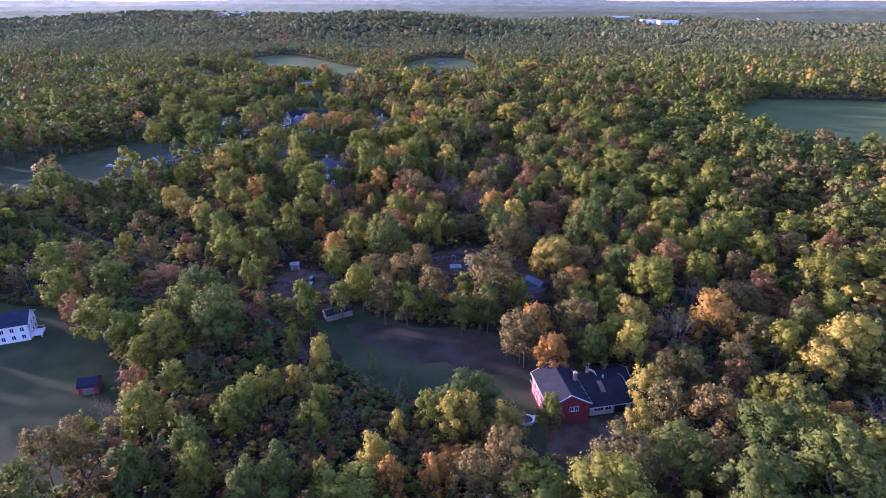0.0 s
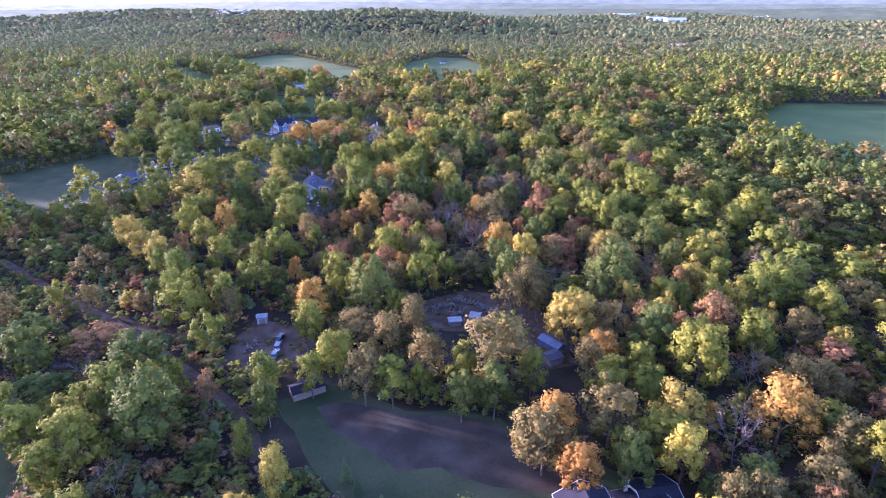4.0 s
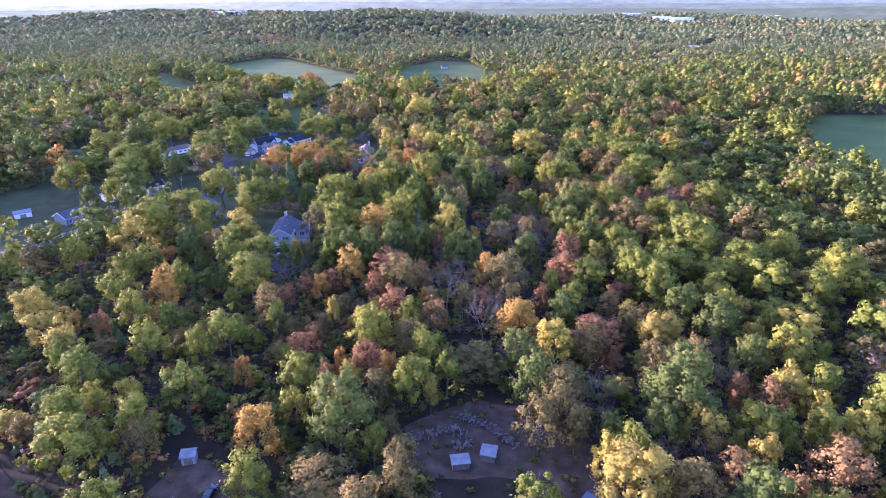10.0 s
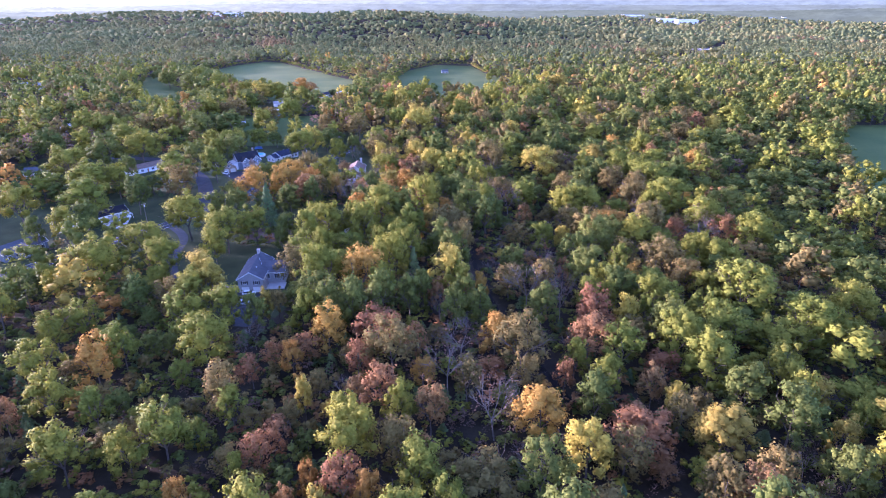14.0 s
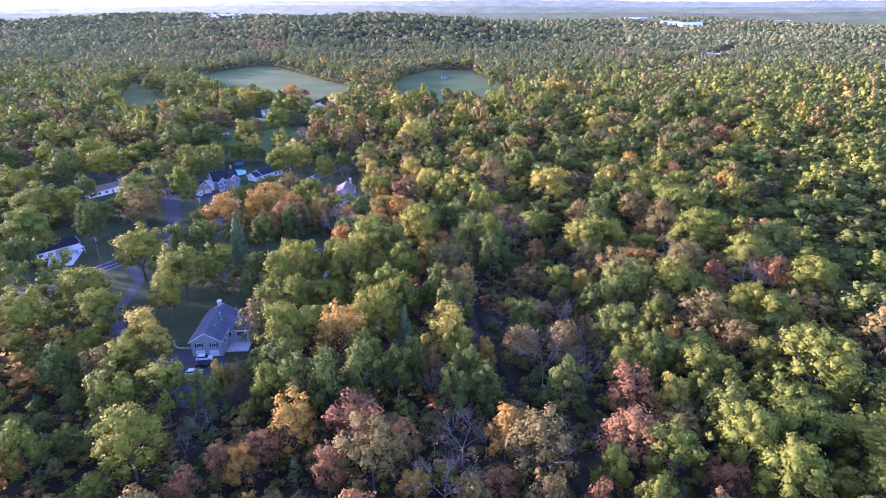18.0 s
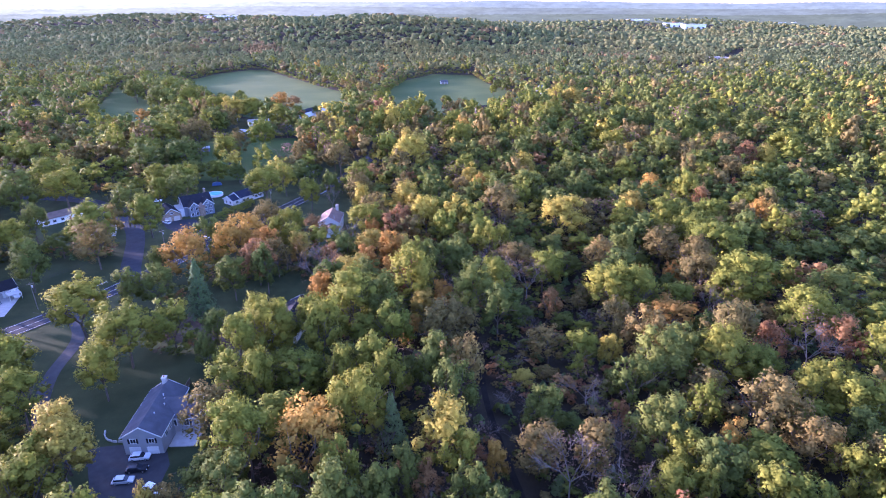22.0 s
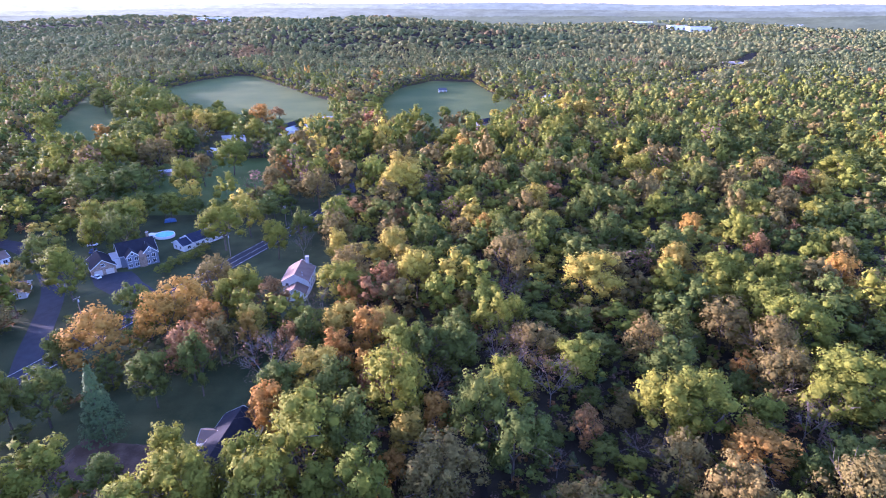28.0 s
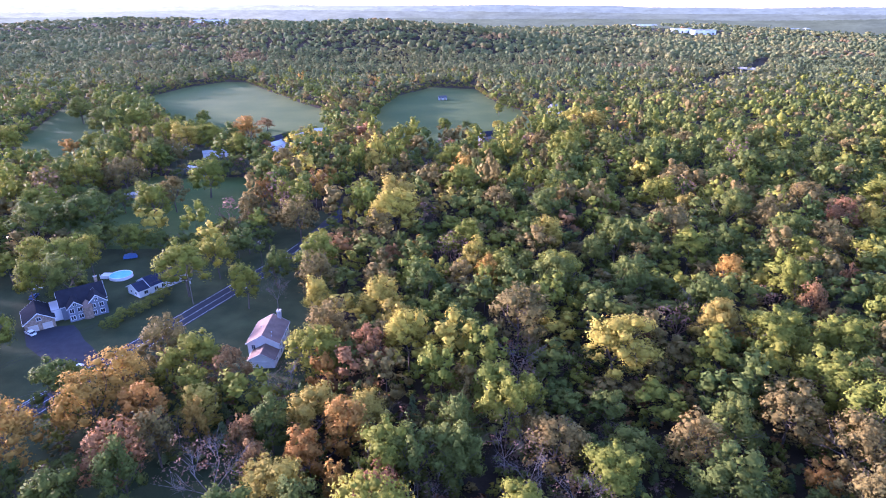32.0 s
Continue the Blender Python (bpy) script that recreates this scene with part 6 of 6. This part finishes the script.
def shares(x, y):
    """How much of each kind grows where."""
    n1, n2, n3 = soft_noise(x, y, 160, 1), soft_noise(x, y, 90, 2), soft_noise(x, y, 60, 3)
    s = np.stack([0.95 + 0.5 * n1, 0.80 + 0.4 * n2, 0.22 + 0.35 * np.clip(n3, 0, 1), 0.17 + 0.35 * np.clip(n2 - 0.1, 0, 1),
                  0.12 + 0.25 * np.clip(-n2, 0, 1), 0.90 + 0.4 * n3, 0.30 + 0.3 * np.clip(n1, 0, 1), 0.10 + 0.0 * x], -1)
    young = (x < -25) & (x > -190) & (y > 185) & (y < 300)          # dense young growth
    s[young] = s[young] * np.array([1.6, 0.8, 0.4, 0.5, 0.5, 0.9, 0.4, 3.0])
    pink = (np.abs(x + 5) < 60) & (np.abs(y - 262) < 28)             # thin pinkish stand
    s[pink] = s[pink] * np.array([0.3, 0.3, 0.5, 2.0, 3.5, 1.5, 4.0, 0.3])
    bright = (x > 55) & (x < 170) & (y > 140) & (y < 260)            # yellowing stand
    s[bright] = s[bright] * np.array([0.7, 1.9, 2.2, 1.2, 0.9, 1.1, 0.9, 0.1])
    damp = (np.abs(x - 25) < 28) & (y > 285) & (y < 420)             # thin grey wood along the track
    s[damp] = s[damp] * np.array([0.8, 0.3, 0.4, 0.4, 1.0, 0.8, 5.0, 0.3])
    gold = (x > -40) & (x < 120) & (y > 520) & (y < 760)
    s[gold] = s[gold] * np.array([1.0, 1.3, 1.0, 0.5, 0.4, 1.4, 0.4, 0.1])
    right = (x > 15) & (y > 260)
    s[right] = s[right] * np.array([1.5, 1.0, 0.45, 0.35, 0.45, 1.1, 0.7, 0.6])
    far = y > 760
    s[far] = s[far] * np.array([1.5, 1.3, 0.12, 0.12, 0.15, 1.0, 0.08, 0.1])
    wide = (np.abs(x) > 130) & (y > 240)
    s[wide] = s[wide] * np.array([1.5, 1.4, 0.2, 0.15, 0.2, 0.9, 0.25, 0.4])
    s = np.clip(s, 0.01, None)
    return s / s.sum(-1, keepdims=True)


def choose(x, y):
    return (np.cumsum(shares(x, y), -1) < wood_rng.random(np.shape(x))[..., None]).sum(-1).clip(0, 7)


def jittered(x0, x1, y0, y1, step):
    gx, gy = np.meshgrid(np.arange(x0, x1, step), np.arange(y0, y1, step))
    return (gx + wood_rng.uniform(0, step, gx.shape)).ravel(), (gy + wood_rng.uniform(0, step, gy.shape)).ravel()


def seen_width(y):
    return 62 + 0.80 * np.maximum(y, 0) * 1.04


STUFF = {k: [[], [], [], [], []] for k in ORDER}
DISTANT = [[[], []] for _ in range(3)]


def stuff_tree(kind, lod, x, y, h, r):
    some = LOW[kind][lod]
    STUFF[kind][lod].append((tree_turn.randrange(5), x, y, float(height(x, y)), tree_turn.uniform(0, 6.28), r / UNIT_R, h / UNIT_H, tree_turn.random()))


# near and middle woods, each tree finding room among the others; the large ones first
wx, wy = jittered(-820, 760, 30, 900, 5.4)
beyond = np.where((wx < 0) & (wy < 620) & (wy > 230), 110, 0)       # unseen trees added on the evening sun's side, to cast shade
ok = (np.abs(wx) < seen_width(wy) + beyond) & ~open_ground(wx, wy, 3.0)
wx, wy = wx[ok], wy[ok]
wk = choose(wx, wy)
dice = wood_rng.random(len(wx))
young = (wx < -25) & (wx > -190) & (wy > 185) & (wy < 300)
damp = (np.abs(wx - 28) < 22) & (wy > 285) & (wy < 410) & (dice > 0.10)
scrub = (wx < 0) & (wx > -85) & (wy > 88) & (wy < 186) & (dice > 0.03)
outer = (wy > 430) | (np.abs(wx) > 170)
wr = np.where(dice < np.where(outer, 0.6, 0.42), wood_rng.uniform(4.6, 7.6, len(wx)), np.where(outer, wood_rng.uniform(3.0, 4.6, len(wx)), wood_rng.uniform(1.9, 3.9, len(wx))))
wr = np.where(young, wood_rng.uniform(1.7, 3.7, len(wx)), np.where(scrub, wood_rng.uniform(1.5, 3.1, len(wx)), np.where(damp, wood_rng.uniform(2.0, 3.9, len(wx)), wr)))
swell = 1 + 0.32 * np.clip(soft_noise(wx, wy, 70, 9), -1.2, 1.2)      # taller and lower stands
for i in np.argsort(-wr):
    x, y, r, kind = float(wx[i]), float(wy[i]), float(wr[i]), ORDER[wk[i]]
    if kind == "pine":
        r = min(r, 2.4)
    if scrub[i] and kind in ("lime", "gold", "orange") and tree_turn.random() < 0.75:
        kind = ("green", "bare", "red", "green")[tree_turn.randrange(4)]
    if not room(x, y, r):
        continue
    if kind == "pine":
        h = r * tree_turn.uniform(3.4, 4.6)
    elif scrub[i]:
        h = 2.4 * r * tree_turn.uniform(0.8, 1.2)
    elif young[i]:
        h = min(13.0, 3.0 * r * tree_turn.uniform(0.9, 1.3))
    else:
        h = (6.0 + 2.3 * r) * tree_turn.uniform(0.7, 1.28) if r > 3.7 else 3.3 * r * tree_turn.uniform(0.85, 1.25)
    if damp[i]:
        h *= 0.72
    h *= float(swell[i]) * (0.80 if y < 560 and abs(x) < 260 else 0.95)
    d = max(105.0, abs(x) * 1.35, math.hypot(x - 4, max(0.0, y - 314)))
    if d < 138 and 70 < y < 430 and single[kind] < 280 and r > 2.8:
        tree(kind, x, y, h, r)
        continue
    take(x, y, r)
    small = r < 2.9
    stuff_tree(kind, (1 if small else 0) if d < 240 else 1 if d < 480 else 2, x, y, h, r)

# shrubs and saplings under and between the trees
ux, uy = jittered(-260, 230, 55, 480, 3.9)
ok = (np.abs(ux) < seen_width(uy) + 20) & ~open_ground(ux, uy, 0.8)
for x, y in zip(ux[ok].tolist(), uy[ok].tolist()):
    r = tree_turn.uniform(1.1, 2.3)
    stuff_tree(("green", "tan", "bare", "green", "red", "pine", "green", "lime")[tree_turn.randrange(8)], 4, x, y, r * tree_turn.uniform(1.3, 2.3), r)

tx, ty = jittered(-95, 12, 84, 190, 2.7)     # close low scrub between the lawn and the meadow
ok = ~open_ground(tx, ty, 0.6)
for x, y in zip(tx[ok].tolist(), ty[ok].tolist()):
    r = tree_turn.uniform(0.9, 1.9)
    stuff_tree(("green", "tan", "bare", "green", "bare", "pine", "green", "tan")[tree_turn.randrange(8)], 4, x, y, r * tree_turn.uniform(1.3, 2.6), r)

for x0, x1, y0, y1, n in ((-62, -35, 172, 203, 46), (-9, 38, 178, 222, 70), (20, 48, 98, 106, 6)):      # weeds in the dirt yards
    for _ in range(n):
        x, y = tree_turn.uniform(x0, x1), tree_turn.uniform(y0, y1)
        r = tree_turn.uniform(0.5, 1.2)
        stuff_tree(("green", "tan", "green", "lime")[tree_turn.randrange(4)], 4, x, y, r * tree_turn.uniform(0.8, 1.5), r)

# bushes and low limbs that close the wood's edge round the fields
for outline in FIELDS:
    mx, my = sum(q[0] for q in outline) / len(outline), sum(q[1] for q in outline) / len(outline)
    for (ax, ay), (bx, by) in zip(outline, outline[1:] + outline[:1]):
        n = int(math.hypot(bx - ax, by - ay) / 3.2)
        for k in range(n):
            px, py = ax + (bx - ax) * k / n, ay + (by - ay) * k / n
            if py < my - 0.25 * abs(px - mx) and py < 760:
                continue
            d, out = math.hypot(px - mx, py - my), tree_turn.uniform(1, 11)
            x, y, r = px + out * (px - mx) / d, py + out * (py - my) / d, tree_turn.uniform(2.4, 4.0)
            stuff_tree(("green", "lime", "green", "tan")[tree_turn.randrange(4)], 2, x, y, r * tree_turn.uniform(1.6, 3.0), r)

# the wood behind the start
bx, by = jittered(-330, 330, -170, 62, 8.0)
bk = choose(bx, by)
ok = ~((bx < -60) & (by > 20)) & ~open_ground(bx, by, 3.0) & ((by < 32) | (np.abs(bx) > seen_width(by)))
for x, y, k in zip(bx[ok].tolist(), by[ok].tolist(), bk[ok]):
    r = tree_turn.uniform(3.6, 6.0)
    stuff_tree(ORDER[k], 2, x, y, tree_turn.uniform(12, 20), r)

# the wide woods beyond
for y0, y1, step, lod in ((900, 1400, 10.8, 2), (1400, 2200, 16.5, 3), (2200, 3000, 25.0, 3)):
    fx, fy = jittered(-seen_width(y1), seen_width(y1), y0, y1, step)
    ok = (np.abs(fx) < seen_width(fy)) & ~open_ground(fx, fy, 4.0)
    fx, fy = fx[ok], fy[ok]
    fk = choose(fx, fy)
    stand = soft_noise(fx, fy, 260, 31) + 0.6 * soft_noise(fx, fy, 110, 32)       # colour goes by stands
    russet = soft_noise(fx, fy, 330, 33) + 0.5 * soft_noise(fx, fy, 90, 34)
    tall = 1 + 0.24 * np.clip(soft_noise(fx, fy, 150, 35), -1.3, 1.3)
    grow = (step / 9.5) ** 0.75
    for x, y, k, st, ru, ta in zip(fx.tolist(), fy.tolist(), fk, stand, russet, tall):
        q = tree_turn.random()
        r = (tree_turn.uniform(3.6, 5.4) if q < 0.5 else tree_turn.uniform(5.4, 8.2)) * grow
        h = tree_turn.uniform(13, 22) * ta * (1 + 0.10 * (grow - 1))
        # nearer trees keep their own leaves, further ones take the haze-paled
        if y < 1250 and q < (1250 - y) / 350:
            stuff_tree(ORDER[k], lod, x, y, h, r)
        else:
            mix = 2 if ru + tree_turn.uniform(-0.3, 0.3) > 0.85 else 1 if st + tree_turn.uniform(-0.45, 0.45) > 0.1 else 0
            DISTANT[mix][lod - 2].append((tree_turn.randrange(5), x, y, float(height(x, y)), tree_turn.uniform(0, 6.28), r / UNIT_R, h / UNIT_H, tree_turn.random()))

WOOD_LABELS = ("young and middle woods of mixed autumn colour", "woods between the houses and fields", "woods round the distant fields", "far woods running to the hills", "shrubs and saplings under the trees")


def spread_out(rows, some):
    """All the trees of one kind as one cloud of leaves, with a tone for each tree."""
    parts, tones, softs = [], [], []
    arr = np.array(rows)
    for v in range(5):
        a = arr[arr[:, 0] == v]
        if not len(a):
            continue
        base, soft = some[v]
        c, s = np.cos(a[:, 4])[:, None, None], np.sin(a[:, 4])[:, None, None]
        bx, by, bz = base[None, :, :, 0], base[None, :, :, 1], base[None, :, :, 2]
        X = (bx * c - by * s) * a[:, 5, None, None] + a[:, 1, None, None]
        Y = (bx * s + by * c) * a[:, 5, None, None] + a[:, 2, None, None]
        Z = bz * a[:, 6, None, None] + a[:, 3, None, None]
        parts.append(np.stack([X, Y, Z], -1).reshape(-1, 3, 3))
        tones.append(np.repeat(a[:, 7], len(base)))
        sx, sy, sz = soft[None, :, :, 0], soft[None, :, :, 1], soft[None, :, :, 2]
        softs.append(np.stack([sx * c - sy * s, sx * s + sy * c, sz + 0 * c], -1).reshape(-1, 3, 3))
    return np.concatenate(parts), np.concatenate(tones), np.concatenate(softs)


for kind in ORDER:
    for lod in range(5):
        if STUFF[kind][lod]:
            cloud, tones, soft = spread_out(STUFF[kind][lod], LOW[kind][lod])
            me = tri_mesh(kind + "_woods", cloud, LEAF[kind], tones, soft)
            tagged(new(KINDS[kind][0].replace("tree", "woods"), me), KINDS[kind][1].split(" tree")[0] + " trees: " + WOOD_LABELS[lod], "woods", kind="stuff")
for mat, tint, pair in zip(HAZED_LEAF, ("green", "olive", "russet"), DISTANT):
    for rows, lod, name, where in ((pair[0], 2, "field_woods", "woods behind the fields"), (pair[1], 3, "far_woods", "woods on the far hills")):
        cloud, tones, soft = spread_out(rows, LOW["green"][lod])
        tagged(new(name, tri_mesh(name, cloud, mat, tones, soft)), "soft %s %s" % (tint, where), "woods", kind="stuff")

# stems of the woods' trees
stems = []
for kind in ORDER:
    if kind != "pine":
        for lod in (0, 1):
            stems += [(q[1], q[2], q[3], q[5] * 0.24, q[6] * UNIT_H * 0.55) for q in STUFF[kind][lod]]
stems = np.array(stems)
ring = np.array([(math.cos(a), math.sin(a)) for a in (0.3, 2.394, 4.488)])
tris = []
for i in range(3):
    j = (i + 1) % 3
    lo_i, lo_j = [np.stack([stems[:, 0] + ring[k, 0] * stems[:, 3], stems[:, 1] + ring[k, 1] * stems[:, 3], stems[:, 2] - 0.3], 1) for k in (i, j)]
    top = np.stack([stems[:, 0], stems[:, 1], stems[:, 2] + stems[:, 4]], 1)
    tris.append(np.stack([lo_i, lo_j, top], 1))
tagged(new("woods_stems", tri_mesh("woods_stems", np.concatenate(tris), bark)), "dark stems of the trees in the woods", "trunks", kind="stuff")
